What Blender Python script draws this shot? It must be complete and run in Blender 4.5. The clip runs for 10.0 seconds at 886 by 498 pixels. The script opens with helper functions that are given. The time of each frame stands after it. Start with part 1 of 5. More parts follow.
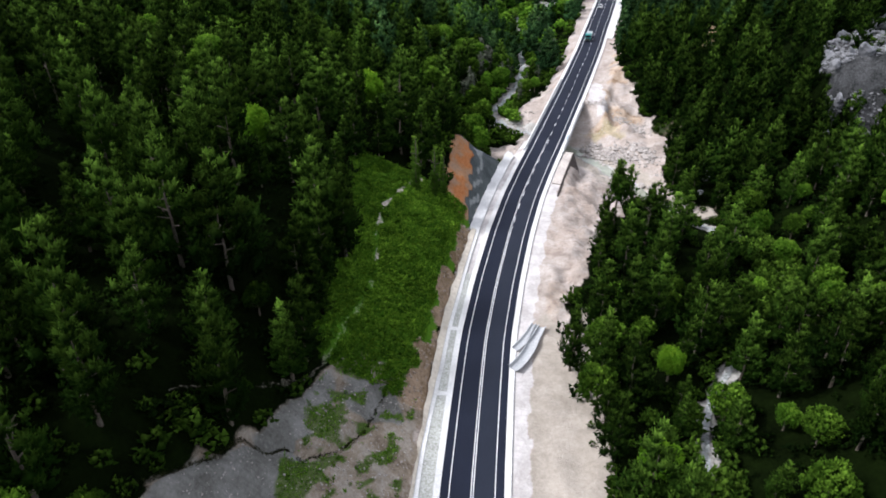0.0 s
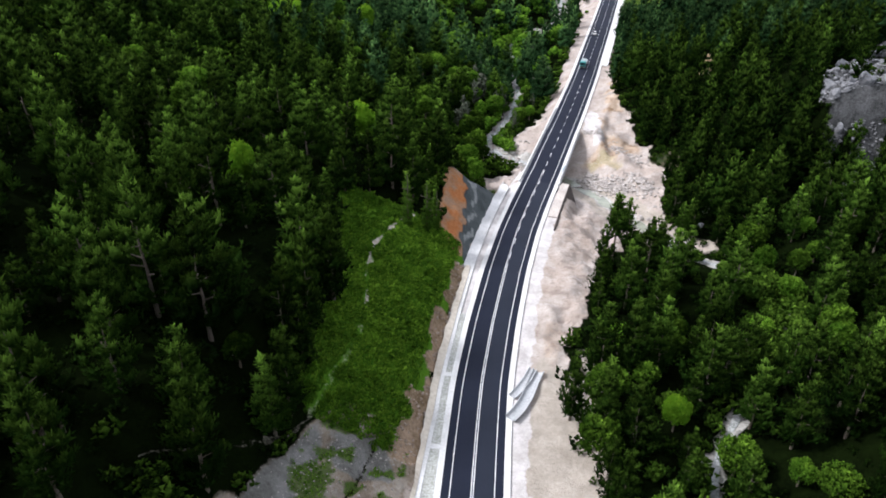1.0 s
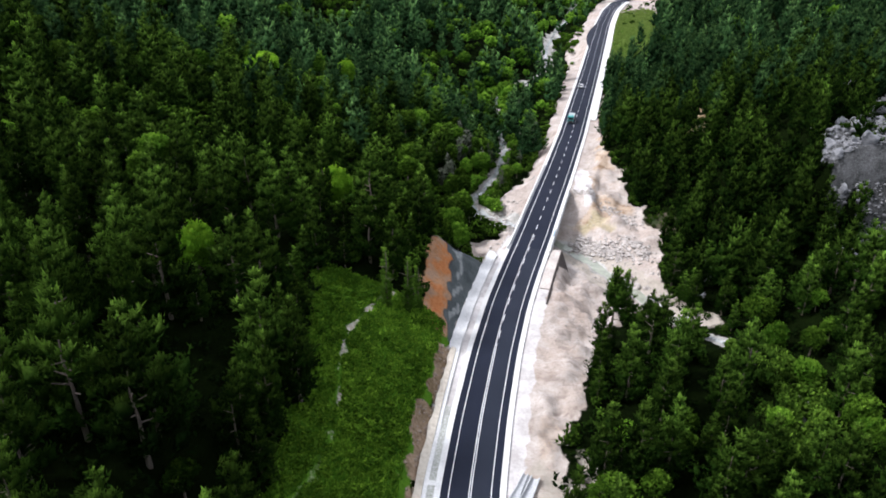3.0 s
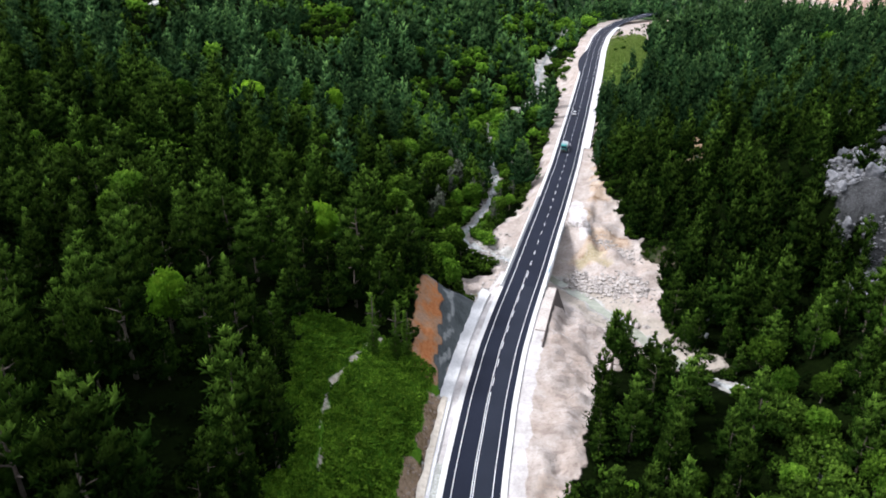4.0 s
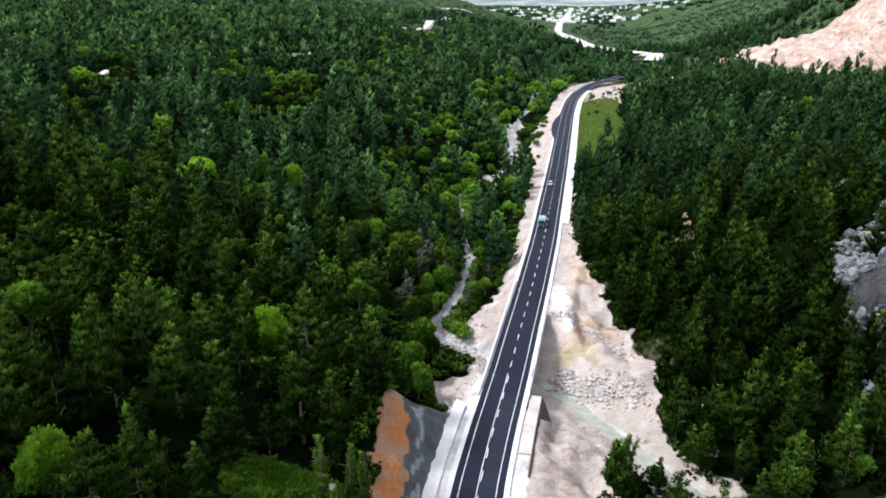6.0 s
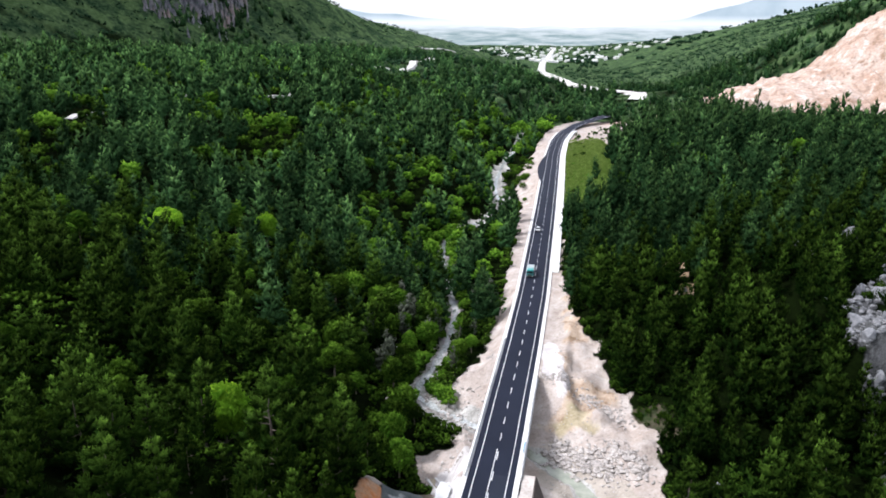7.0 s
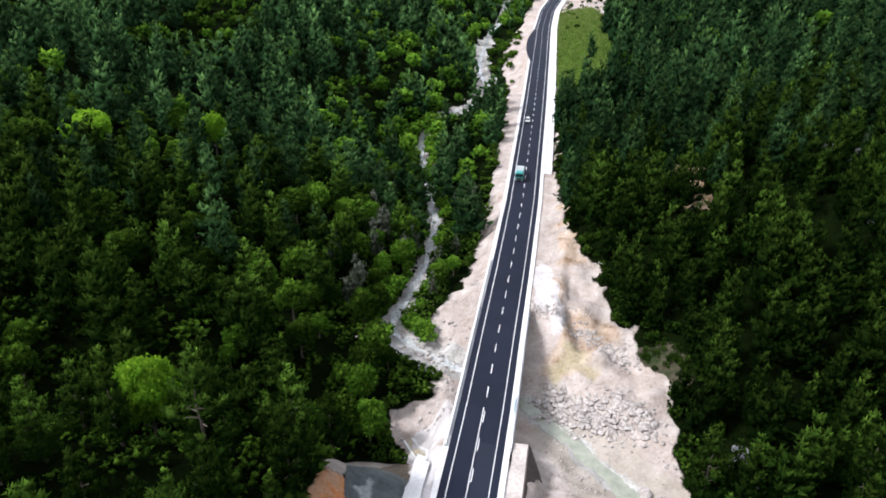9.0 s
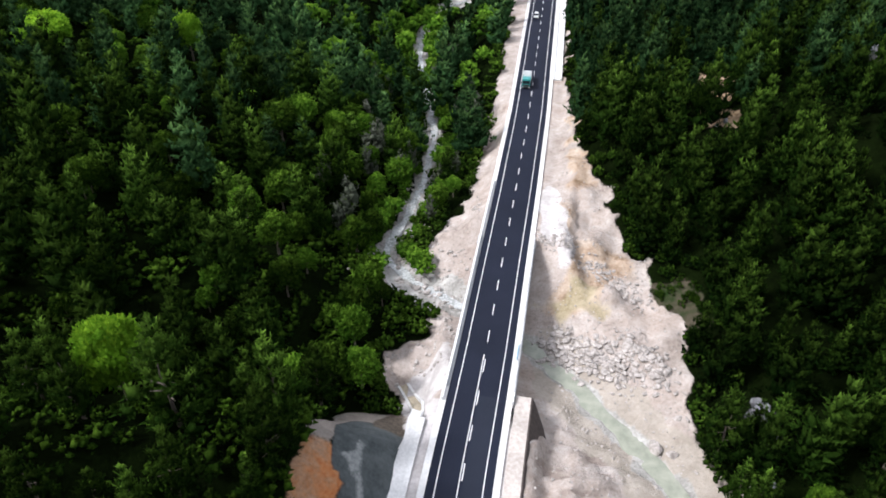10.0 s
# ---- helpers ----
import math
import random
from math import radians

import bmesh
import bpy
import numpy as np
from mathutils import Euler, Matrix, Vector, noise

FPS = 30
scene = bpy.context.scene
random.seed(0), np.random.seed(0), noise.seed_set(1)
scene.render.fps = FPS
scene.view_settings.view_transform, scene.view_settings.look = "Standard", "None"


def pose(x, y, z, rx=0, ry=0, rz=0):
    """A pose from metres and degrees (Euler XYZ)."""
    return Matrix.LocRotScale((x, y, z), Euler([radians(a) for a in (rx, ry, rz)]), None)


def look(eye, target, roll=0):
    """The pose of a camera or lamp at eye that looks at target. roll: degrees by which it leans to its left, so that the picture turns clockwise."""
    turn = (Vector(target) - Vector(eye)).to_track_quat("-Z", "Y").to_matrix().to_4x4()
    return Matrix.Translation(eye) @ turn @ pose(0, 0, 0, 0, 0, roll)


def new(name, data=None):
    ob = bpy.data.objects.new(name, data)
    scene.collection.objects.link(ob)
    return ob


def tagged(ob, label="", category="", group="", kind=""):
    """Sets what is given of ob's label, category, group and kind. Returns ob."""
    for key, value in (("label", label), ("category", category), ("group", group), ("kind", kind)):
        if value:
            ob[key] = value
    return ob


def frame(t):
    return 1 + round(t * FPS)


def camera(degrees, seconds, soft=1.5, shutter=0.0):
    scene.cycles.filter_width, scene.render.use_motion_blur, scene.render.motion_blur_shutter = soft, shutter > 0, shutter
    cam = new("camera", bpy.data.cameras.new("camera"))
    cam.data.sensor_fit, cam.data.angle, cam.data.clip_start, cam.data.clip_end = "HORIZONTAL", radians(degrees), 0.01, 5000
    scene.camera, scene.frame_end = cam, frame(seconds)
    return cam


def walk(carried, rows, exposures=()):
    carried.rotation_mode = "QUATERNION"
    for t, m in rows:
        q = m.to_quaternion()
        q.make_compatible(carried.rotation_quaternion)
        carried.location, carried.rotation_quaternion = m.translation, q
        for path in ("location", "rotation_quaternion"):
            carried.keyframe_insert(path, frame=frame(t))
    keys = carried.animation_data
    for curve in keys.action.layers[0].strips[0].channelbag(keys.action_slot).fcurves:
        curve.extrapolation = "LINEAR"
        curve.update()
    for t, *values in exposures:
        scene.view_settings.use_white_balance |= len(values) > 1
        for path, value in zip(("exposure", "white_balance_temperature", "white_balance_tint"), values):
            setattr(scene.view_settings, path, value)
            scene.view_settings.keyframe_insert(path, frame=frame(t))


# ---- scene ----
cam = camera(64.8, 10.0, soft=1.8)
PATH = [
    (0, (5.308, 0.008, 90.335), (5.262, 1.695, 89.262), 0.4),
    (0.5, (5.41, 3.504, 90.356), (5.37, 5.205, 89.305), 0.4),
    (1, (5.523, 7.112, 90.405), (5.49, 8.832, 89.384), 0.4),
    (1.5, (5.676, 10.82, 90.455), (5.649, 12.555, 89.459), 0.4),
    (2, (5.924, 14.717, 90.481), (5.906, 16.468, 89.514), 0.4),
    (2.5, (6.123, 18.793, 90.516), (6.114, 20.558, 89.574), 0.4),
    (4, (6.86, 32.278, 90.783), (6.882, 34.084, 89.923), 0.4),
    (4.5, (7.212, 37.382, 90.866), (7.247, 39.201, 90.034), 0.4),
    (5, (7.68, 43.32, 90.991), (7.734, 45.155, 90.197), 0.3),
    (5.5, (8.287, 50.048, 91.14), (8.36, 51.898, 90.384), 0.3),
    (7, (10.872, 72.549, 91.826), (11.008, 74.447, 91.21), 0.2),
    (7.5, (11.824, 80.224, 91.917), (11.973, 82.131, 91.335), 0.2),
    (8, (12.852, 88.06, 91.981), (13.017, 89.941, 91.321), 0.0),
    (8.5, (13.889, 95.91, 92.0), (14.065, 97.732, 91.194), -0.1),
    (9, (14.991, 103.831, 92.01), (15.161, 105.581, 91.055), -0.0),
    (9.5, (16.138, 111.76, 92.04), (16.297, 113.43, 90.951), -0.0),
    (10, (17.365, 119.789, 92.086), (17.512, 121.366, 90.865), 0.0),
]
walk(cam, [(t, look(eye, target, roll)) for t, eye, target, roll in PATH],
     [(0.0, 0.52, 6050, 13), (2.5, 0.6, 6050, 13), (5.0, 0.63, 6000, 13), (8.0, 0.67, 6000, 13), (10.0, 0.58, 6100, 13)])

# ---- light ----
world = bpy.data.worlds.new("sky")
scene.world = world
world.use_nodes = True
wn, wl = world.node_tree.nodes, world.node_tree.links
sky = wn.new("ShaderNodeTexSky")
sky.sky_type, sky.sun_disc = "NISHITA", False
sky.sun_elevation, sky.sun_rotation = radians(48), radians(-97)
sky.air_density, sky.dust_density, sky.ozone_density = 1.0, 4.0, 1.0
cloud = wn.new("ShaderNodeMix")
cloud.data_type = "RGBA"
cloud.inputs["Factor"].default_value = 0.4
cloud.inputs["B"].default_value = (19.6, 19.7, 19.8, 1)
wl.new(sky.outputs["Color"], cloud.inputs["A"])
wl.new(cloud.outputs["Result"], wn["Background"].inputs["Color"])
wn["Background"].inputs["Strength"].default_value = 0.084
sun = new("sun", bpy.data.lights.new("sun", "SUN"))
sun.data.energy, sun.data.angle, sun.data.color = 3.5, radians(12), (1.0, 0.98, 0.95)
sun.matrix_world = look((-92, -12, 104), (0, 0, 0))

# ---- plan: the road, the creek and the lie of the land ----
ROAD = np.array([(5.0, -400), (5.0, -60), (6.2, 20), (7.0, 50), (8.2, 72), (9.6, 91), (11.0, 107), (13.8, 126), (17.6, 147),
                 (21.8, 166), (26.1, 182), (32.8, 205), (39.2, 228), (47.4, 257), (58.4, 297), (66.0, 327), (74.7, 361),
                 (85.6, 404), (100.3, 463), (120.7, 545), (136.0, 599), (150.5, 638), (172, 680), (210, 730), (262, 780)])
CREEK = np.array([(30, -400), (30, -50), (38, 30), (42, 55), (45, 75), (49, 89), (59, 104), (70, 118), (78, 130), (76, 140), (74, 152), (68, 161), (64, 167),
                  (60, 178), (57, 188), (50, 202), (44, 213), (34, 225), (22, 236), (15, 247), (22, 262), (27, 278), (32, 302),
                  (32, 321), (31, 350), (33, 384), (48, 415), (66, 432), (73, 452), (72, 480), (76, 511), (90, 570),
                  (112, 640), (125, 700), (160, 800), (215, 950), (300, 1200), (420, 1800), (1050, 4800)])


def smooth_line(points, step):
    """A rounded line through the points, as a table in even steps of y."""
    ys = np.arange(points[0, 1], points[-1, 1] + 0.01, step)
    xs = np.interp(ys, points[:, 1], points[:, 0])
    n = max(3, int(14 / step) | 1)
    k = np.hanning(n + 2)[1:-1]
    k /= k.sum()
    pad = n // 2
    return ys, np.convolve(np.concatenate([np.full(pad, xs[0]), xs, xs[-1] + (xs[-1] - xs[-2]) * np.arange(1, pad + 1)]), k, "valid")


ROAD_Y, ROAD_X = smooth_line(ROAD, 1.0)
CREEK_Y, CREEK_X = smooth_line(CREEK, 1.0)
ROAD_SLOPE = np.gradient(ROAD_X, ROAD_Y)


def road_x(y):
    return np.interp(y, ROAD_Y, ROAD_X)


def road_z(y):
    return 2.0 + np.clip(y - 250, 0, 560) * 0.012


def road_off(x, y):
    """Metres to the right of the road's centre line."""
    return (x - road_x(y)) / np.sqrt(1 + np.interp(y, ROAD_Y, ROAD_SLOPE) ** 2)


def creek_z(y):
    return np.interp(y, [-400, 60, 140, 150, 165, 188, 213, 245, 310, 400, 520, 700, 1000, 1700, 4300],
                     [6, 1.5, 0.2, -0.6, -3.2, -6, -6.6, -7, -7.4, -7.2, -6.5, -5, -8, -22, -42])


LIP = np.array([(-33, 52), (-29.1, 58.1), (-26.9, 61.9), (-24.9, 67.8), (-21.7, 68.4), (-20, 70.6), (-17.2, 69.4), (-12.5, 72.6), (-9.1, 78.8), (-7.1, 87)])


def line_distance(x, y, line):
    best = np.full(np.shape(x), 1e9)
    for a, b in zip(line[:-1], line[1:]):
        ab = b - a
        t = np.clip(((x - a[0]) * ab[0] + (y - a[1]) * ab[1]) / (ab @ ab), 0, 1)
        best = np.minimum(best, np.hypot(x - a[0] - t * ab[0], y - a[1] - t * ab[1]))
    return best


def step(a, b, v):
    t = np.clip((v - a) / (b - a), 0, 1)
    return t * t * (3 - 2 * t)


WAVES = np.random.RandomState(4).uniform(-1, 1, (40, 3))


def rough(x, y, size, seed=0):
    """Soft random waves of about that size, -1 to 1."""
    v = 0
    for i in range(7):
        a = WAVES[(seed * 7 + i) % 40]
        ang = a[0] * math.pi
        f = 2 * math.pi / size * (0.7 + 0.5 * abs(a[1]))
        v = v + np.sin((x * math.cos(ang) + y * math.sin(ang)) * f + a[2] * 9 + 1.3 * np.sin((x * math.sin(ang) - y * math.cos(ang)) * f * 0.6 + a[1] * 7))
    return v / 3.6


def land(x, y):
    """The height of the ground."""
    x, y = np.asarray(x, float), np.asarray(y, float)
    d = road_off(x, y)
    u, zr, cx, cz = -d, road_z(y), np.interp(y, CREEK_Y, CREEK_X), creek_z(y)
    # hillside on the left, south of the bridge
    a = np.interp(u, [0, 5, 8, 9.8, 14, 21, 28, 34, 44, 55, 100, 200, 600], [1.8, 1.8, 1.7, 2.2, 7, 13, 16.5, 19, 23, 26, 36, 52, 110])
    a = a * (1 - 0.35 * step(9, 14, u) * step(46, 24, u) * (1 - step(80, 98, y)))
    a = a + 5.0 * step(27, 40, u) * step(142, 116, y)
    # creek side on the left, north of the bridge
    uc = np.maximum(road_off(cx, y) * -1, 14)
    down = zr - 0.2 + (cz - zr + 0.2) * step(6, np.maximum(uc - 3, 12), u)
    v = u - uc
    up = cz + np.interp(v, [0, 5, 12, 30, 48, 60, 100, 130, 175, 300, 600, 1200], [0, 0.4, 3, 13, 17, 22, 33, 42, 54, 60, 66, 80])
    b = np.where(v < 0, down, up)
    left = a + (b - a) * step(180, 204, y + 0.15 * (u - 15))
    # valley floor and far bank on the right, south of the bridge
    w = x - cx
    floor_z = cz + 1.2
    c = np.where(w < 0, zr - 0.3 + (floor_z - zr + 0.3) * step(7, np.maximum(np.minimum(24, cx - road_x(y) - 4), 14), d),
                 cz + np.interp(w, [0, 5, 12, 25, 45, 100, 300, 900], [1, 1.3, 5, 13, 24, 50, 120, 260]))
    # hillside on the right, north of the bridge
    e = zr + np.interp(d, [0, 9, 12, 25, 48, 70, 100, 130, 200, 350, 900], [-0.3, -0.3, 1.5, 9, 17, 22.5, 26, 27, 26, 24, 40]) * (1 - 0.85 * step(440, 600, y))
    c = np.where((d > 4) & (d < 9.4) & (y > 172), np.maximum(c, zr - 0.3 - 6 * step(195.5, 197, y) * step(5.5, 7, d)), c)
    c = c + np.abs(rough(x * 0.25 - 0.25 * y, y, 5.0, 9)) * 1.1 * step(9, 12, d) * step(24, 17, d) * step(108, 124, y) * step(196, 180, y)
    # foot of the wooded slope beyond the sandy flat, with the cliff above it
    foot = np.interp(y, [140, 165, 172, 184, 204, 230, 250, 262], [96, 85, 81, 76.5, 71.5, 70.5, 70, 70])
    f = np.interp(x - foot, [-30, -4, 0, 10, 22, 30, 37, 46, 60, 100, 300, 900], [-2.2, -2.2, -1.6, 3.2, 8.4, 11, 14, 27, 30.5, 46, 116, 250])
    f = np.where(d < 14, np.maximum(f, np.minimum(c, zr - 0.3)), f)
    f = f + np.abs(rough(x * 0.25 - 0.25 * y, y, 5.0, 9)) * 0.8 * step(9, 12, d) * step(24, 17, d) * step(108, 124, y) * step(196, 180, y)
    c = np.where(d > 14, c + (f - c) * step(150, 172, y) * step(14, 30, d), c)
    c = np.where((y > 166) & (y < 206), np.minimum(c, zr + 0.2 - np.interp(y, [169, 172, 189, 194, 199], [0.1, 0.6, 5.8, 5.4, 2.0]) * step(9.2, 12.9, d) * step(26, 15, d)), c)
    shelf = zr - 0.3 + (f - zr + 0.3) * step(7, 19, d)
    c = c + (shelf - c) * step(198, 212, y)
    right = c + (e - c) * step(228, 280, y + 0.6 * np.maximum(d - 32, 0))
    left = left + 7.0 * np.exp(-((x + 74) / 17) ** 2 - ((y - 256) / 20) ** 2)
    near = np.where(d < 0, left, right)
    # far valley
    axis = np.interp(y, [500, 760, 1090, 1800, 2650, 4500], [120, 225, 345, 375, 570, 1040])
    q = x - axis
    far = np.interp(y, [600, 760, 1000, 1700, 4300], [4, 1, -6, -20, -42])
    far = far + np.interp(-q, [0, 60, 130, 250, 400, 700, 1500], [0, 4, 24, 50, 58, 64, 90]) * np.interp(y, [600, 1500, 2300, 3000], [1, 1, 0.5, 0])
    along, off = ((x + 351) * 494 + (y - 793) * 781) / 924, (y - 793) * 0.534 - (x + 351) * 0.845
    crest = np.interp(along, [-900, 0, 400, 753, 886, 1166, 1417, 1750], [520, 430, 290, 120, 78, 55, 25, 0])
    far = far + crest * np.interp(off, [0, 60, 130, 260, 500, 900], [0, 0.14, 0.5, 1.0, 1.35, 1.5])
    east = (x - 460) * 0.973 - (y - 1247) * 0.233
    far = far + np.interp(east, [0, 100, 338, 583, 1200, 2500], [0, 35, 115, 175, 260, 300]) * step(860, 1250, y) * np.interp(y, [2000, 4000], [1, 0.3])
    far = far + np.interp(x, [240, 330, 434, 507, 600, 800, 1500], [0, 14, 42, 98, 150, 185, 150]) * step(600, 765, y) * step(1150, 850, y)
    h = near + (far - near) * step(560, 760, y)
    h = h + rough(x, y, 170, 1) * 2.5 * step(60, 250, np.abs(d)) + rough(x, y, 38, 2) * 1.1 * step(14, 60, np.abs(d))
    h = h + rough(x, y, 11, 3) * 0.4 * step(8, 18, np.abs(d)) + rough(x, y, 4.3, 4) * 0.16 * step(7.5, 13, np.abs(d))
    # spoil mounds on the sandy flat
    for mx, my, mr, mh in ((61.3, 222.5, 4.2, 2.0), (54, 229.5, 4.5, 1.8), (60, 237, 5, 1.6), (46.5, 181, 4, 1.2), (52, 176, 4, 1.0), (66, 205, 4, 1.0), (22, 213.5, 3.5, 1.6), (64, 262, 5, 1.5), (69, 281, 4, 1.2)):
        h = h + mh * step(mr, mr * 0.25, np.hypot(x - mx, y - my) + 0.4 * rough(x, y, 4, 12))
    # washed-out lip across the bare slope
    lip = line_distance(x, y, LIP)
    h = h - 1.5 * step(1.5, 0.3, lip) * (y < 95)
    # creek bed
    cd = line_distance(x, y, CREEK)
    bed = cz + np.interp(cd, [0, 2, 5, 9, 16, 26, 60], [-0.4, 0, 0.8, 2.2, 5.2, 14, 90]) + rough(x, y, 6, 5) * 0.25
    h = np.where(cd < 45, np.minimum(h, bed), h)
    return np.where(np.abs(d) < 7.5, np.minimum(h, zr - 0.25), h)


# ---- what covers the ground ----
TRAIL = np.array([(-4, 152), (-8, 145), (-11, 136), (-12, 127), (-11, 114), (-12, 102), (-15, 92), (-18, 85), (-25, 76), (-32, 66)])


def cover(x, y):
    """How far each kind of ground shows at a place, 0 to 1."""
    d, u = road_off(x, y), -road_off(x, y)
    n = rough(x, y, 9, 6) * 1.8 + rough(x, y, 3.5, 7) * 0.7
    cd = line_distance(x, y, CREEK)
    edge_r = np.interp(y, [-60, 50, 71, 93, 109, 118, 127, 141, 157, 163, 168, 176, 182, 195, 214, 219, 232, 236, 241, 248, 254, 260, 270, 292, 312, 480, 520, 640, 700],
                       [16, 18.5, 19, 17, 15, 15, 18.5, 20.5, 22.5, 25, 28, 33, 37, 36, 36, 31, 30, 24.5, 25, 22, 22, 17, 15, 12, 9.5, 9.5, 9.5, 11, 30])
    sand = step(1.0, -1.0, d - edge_r - 0.7 * n) * (d > 0)
    edge_l = np.interp(y, [-60, 60, 130, 150, 190, 198, 204, 208, 216, 219, 226, 237, 246, 256, 262, 340, 440, 480, 520, 570, 640, 720], [9, 9.2, 9.3, 9.5, 10, 12, 14, 19, 19, 13, 13, 17, 18, 13, 11.5, 11, 13, 20, 22, 14, 17, 20])
    sand = np.maximum(sand, step(1.0, -1.0, u - edge_l - 0.6 * n) * (u > 0)) * step(745, 715, y + 3 * n)
    bed = (y < 720) * step(3.4, 1.8, cd + 0.5 * n - 3.0 * step(222, 230, y) * step(248, 240, y)) * (1 - 0.35 * (y < 122)) * step(2.4, 1.4, cd * (y < 122) + 0.4 * n)
    dirt = step(1, -1, u - np.interp(y, [-60, 56, 61, 67, 71, 79, 87, 92, 95], [40, 37.5, 35, 33, 31.5, 28.4, 25.6, 20, 12]) - 0.4 * n) * step(93, 87, y + 0.5 * n - 0.22 * (u - 10)) * (u > 0)
    gully = dirt * step(1, -1, np.hypot((u - 28.5 + 0.27 * (y - 72)) / 3.6, (y - 76) / 9.5) * 3 - 3 + 0.3 * n)
    gully = np.maximum(gully, dirt * step(1, -1, np.hypot((u - 17.5) / 5, (y - 84) / 3.6) * 3 - 3 + 0.4 * n))
    gully = np.maximum(gully, dirt * step(1, -1, line_distance(x, y, np.array([(-19, 66.5), (-23, 62), (-27, 55), (-30, 48)])) - 4.2 + 0.4 * n))
    weed = step(1.2, -1, np.hypot((u - 23.5) / 2.6, (y - 77.5) / 3.2) * 2.4 - 2.4 + 0.5 * n)
    weed = np.maximum(weed, step(1.2, -1, np.hypot((u - 25) / 2.6, (y - 65.5) / 4.2) * 2.4 - 2.4 + 0.5 * n))
    weed = np.maximum(weed, 0.8 * step(0.1, 0.5, rough(x, y, 5, 10) + 0.5 * rough(x, y, 2.2, 28)) * step(30, 24, u)) * dirt * (u > 11)
    scar = step(1, -1, u - np.interp(y, [84, 92, 104, 120, 142], [14.2, 13.2, 11.8, 11.0, 11.6]) - 0.9 * n) * step(84, 88, y) * step(149, 145, y) * (u > 9.3)
    trail = step(0.75, 0.3, line_distance(x, y, TRAIL) + 0.3 * n) * np.interp(y, [88, 108, 113, 116, 121, 123, 126, 130], [0.4, 0.4, 0.5, 0.72, 0.72, 0.42, 0.5, 0.75])
    left_edge = np.interp(y, [80, 100, 116, 151, 165], [-18, -18, -17, -20, -12])
    grass = step(-2, 2, x - left_edge + n) * step(84, 90, y) * step(157, 148, y) * step(9, 11, u)
    grass = np.maximum(grass, step(8, 10, d) * step(38, 30, d + 1.5 * n) * step(392, 405, y + 2 * n) * step(610, 585, y + 2 * n) * step(-0.9, 0.1, rough(x, y, 14, 18) + 0.4))
    rim = np.interp(y, [150, 154, 164, 176, 189, 198], [11.2, 12, 13.6, 15.8, 19.5, 21])
    top = np.interp(y, [150, 153, 165, 178, 190, 198], [15.5, 16.6, 19, 21.5, 22.5, 22])
    rim = rim + 0.9 * rough(x, y, 8, 34)
    cutface = step(148, 151, y + 0.4 * n) * step(200, 197, y + 0.3 * n) * step(9.2, 9.8, u) * step(0.5, -0.5, u - top - 0.4 * n)
    grey = cutface * step(0.4, -0.4, u - rim - 0.3 * n) * step(193, 190, y - 0.4 * (u - 12) + 0.3 * n)
    orange = cutface * step(-0.4, 0.4, u - rim - 0.3 * n) * step(184, 180, y + 0.6 * n)
    cap = cutface * (1 - grey) * step(180, 184, y + 0.6 * n) * step(10.5, 12, u)
    vein = 0.75 * grey * step(1.1, 0.2, np.abs(rim - u - 1.9 - 0.05 * (y - 165) + 0.35 * n)) * step(154, 158, y) * step(188, 184, y)
    earth = cutface * step(189, 192, y - 0.35 * (u - 12) + 0.4 * n) * step(16.5, 15, u + 0.4 * n)
    quarry = step(325, 350, x + 3 * n) * step(800, 770, y - 0.08 * (x - 330) + 5 * n) * step(615, 650, y + 4 * n) * step(640, 600, x + 8 * n)
    quarry = np.maximum(quarry, step(12, 6, line_distance(x, y, np.array([(190, 705), (250, 735), (300, 760), (360, 770)])) + 2 * n))
    along, off = ((x + 351) * 494 + (y - 793) * 781) / 924, (y - 793) * 0.534 - (x + 351) * 0.845
    cliff = step(8, -8, np.abs(along - 300) - 120 + 14 * n) * step(-6, 10, off - np.interp(along, [170, 220, 295, 370, 430], [80, 62, 60, 70, 88]) + 16 * n) * step(190, 130, off) * step(-0.35, 0.05, rough(x, y, 46, 29) + 0.3 * n)
    heath = np.maximum(np.maximum(step(-10, 60, off + 20 * n), step(1200, 1500, y)), 0.6 + 0.4 * rough(x, y, 60, 19)) * step(600, 720, y)
    scree = step(-1.0, 1.0, x - np.interp(y, [168, 176, 190, 213, 223, 235, 252, 262], [122, 117, 113.5, 114.5, 121, 134, 146, 160]) + 0.8 * n) * step(170, 175, y + n) * step(262, 252, y + n) * step(190, 175, x) * step(0.75, 0.35, rough(x, y, 15, 15))
    for ox, oy, orad in ((136, 264, 5.0), (77, 188, 2.0), (150, 272, 4.0)):
        scree = np.maximum(scree, step(orad + 1, orad - 1, np.hypot(x - ox, (y - oy) * 0.8) + 0.7 * n))
    cliff = np.maximum(cliff, scree)
    for ox, oy, orad in ((100.5, 278, 3.6), (95, 260, 3.2), (97.5, 268, 2.2)):
        scar = np.maximum(scar, step(orad + 1, orad - 1, np.hypot(x - ox, (y - oy) * 0.7) + 0.7 * n))
    pale = step(1.5, 0, np.hypot((x - 54 - 0.05 * (y - 245)) / 2.3, (y - 245) / 10) * 2 - 2 + 0.4 * n)
    pale = np.maximum(pale, step(1.5, 0, np.hypot((x - 22.3 - 0.2 * (y - 203)) / 3.2, (y - 203) / 6.5) * 2 - 2 + 0.5 * n))
    pale = np.maximum(pale, step(9.2, 8.6, np.abs(d) + 0.25 * n) * (y < 196)) * (np.abs(d) > 5)
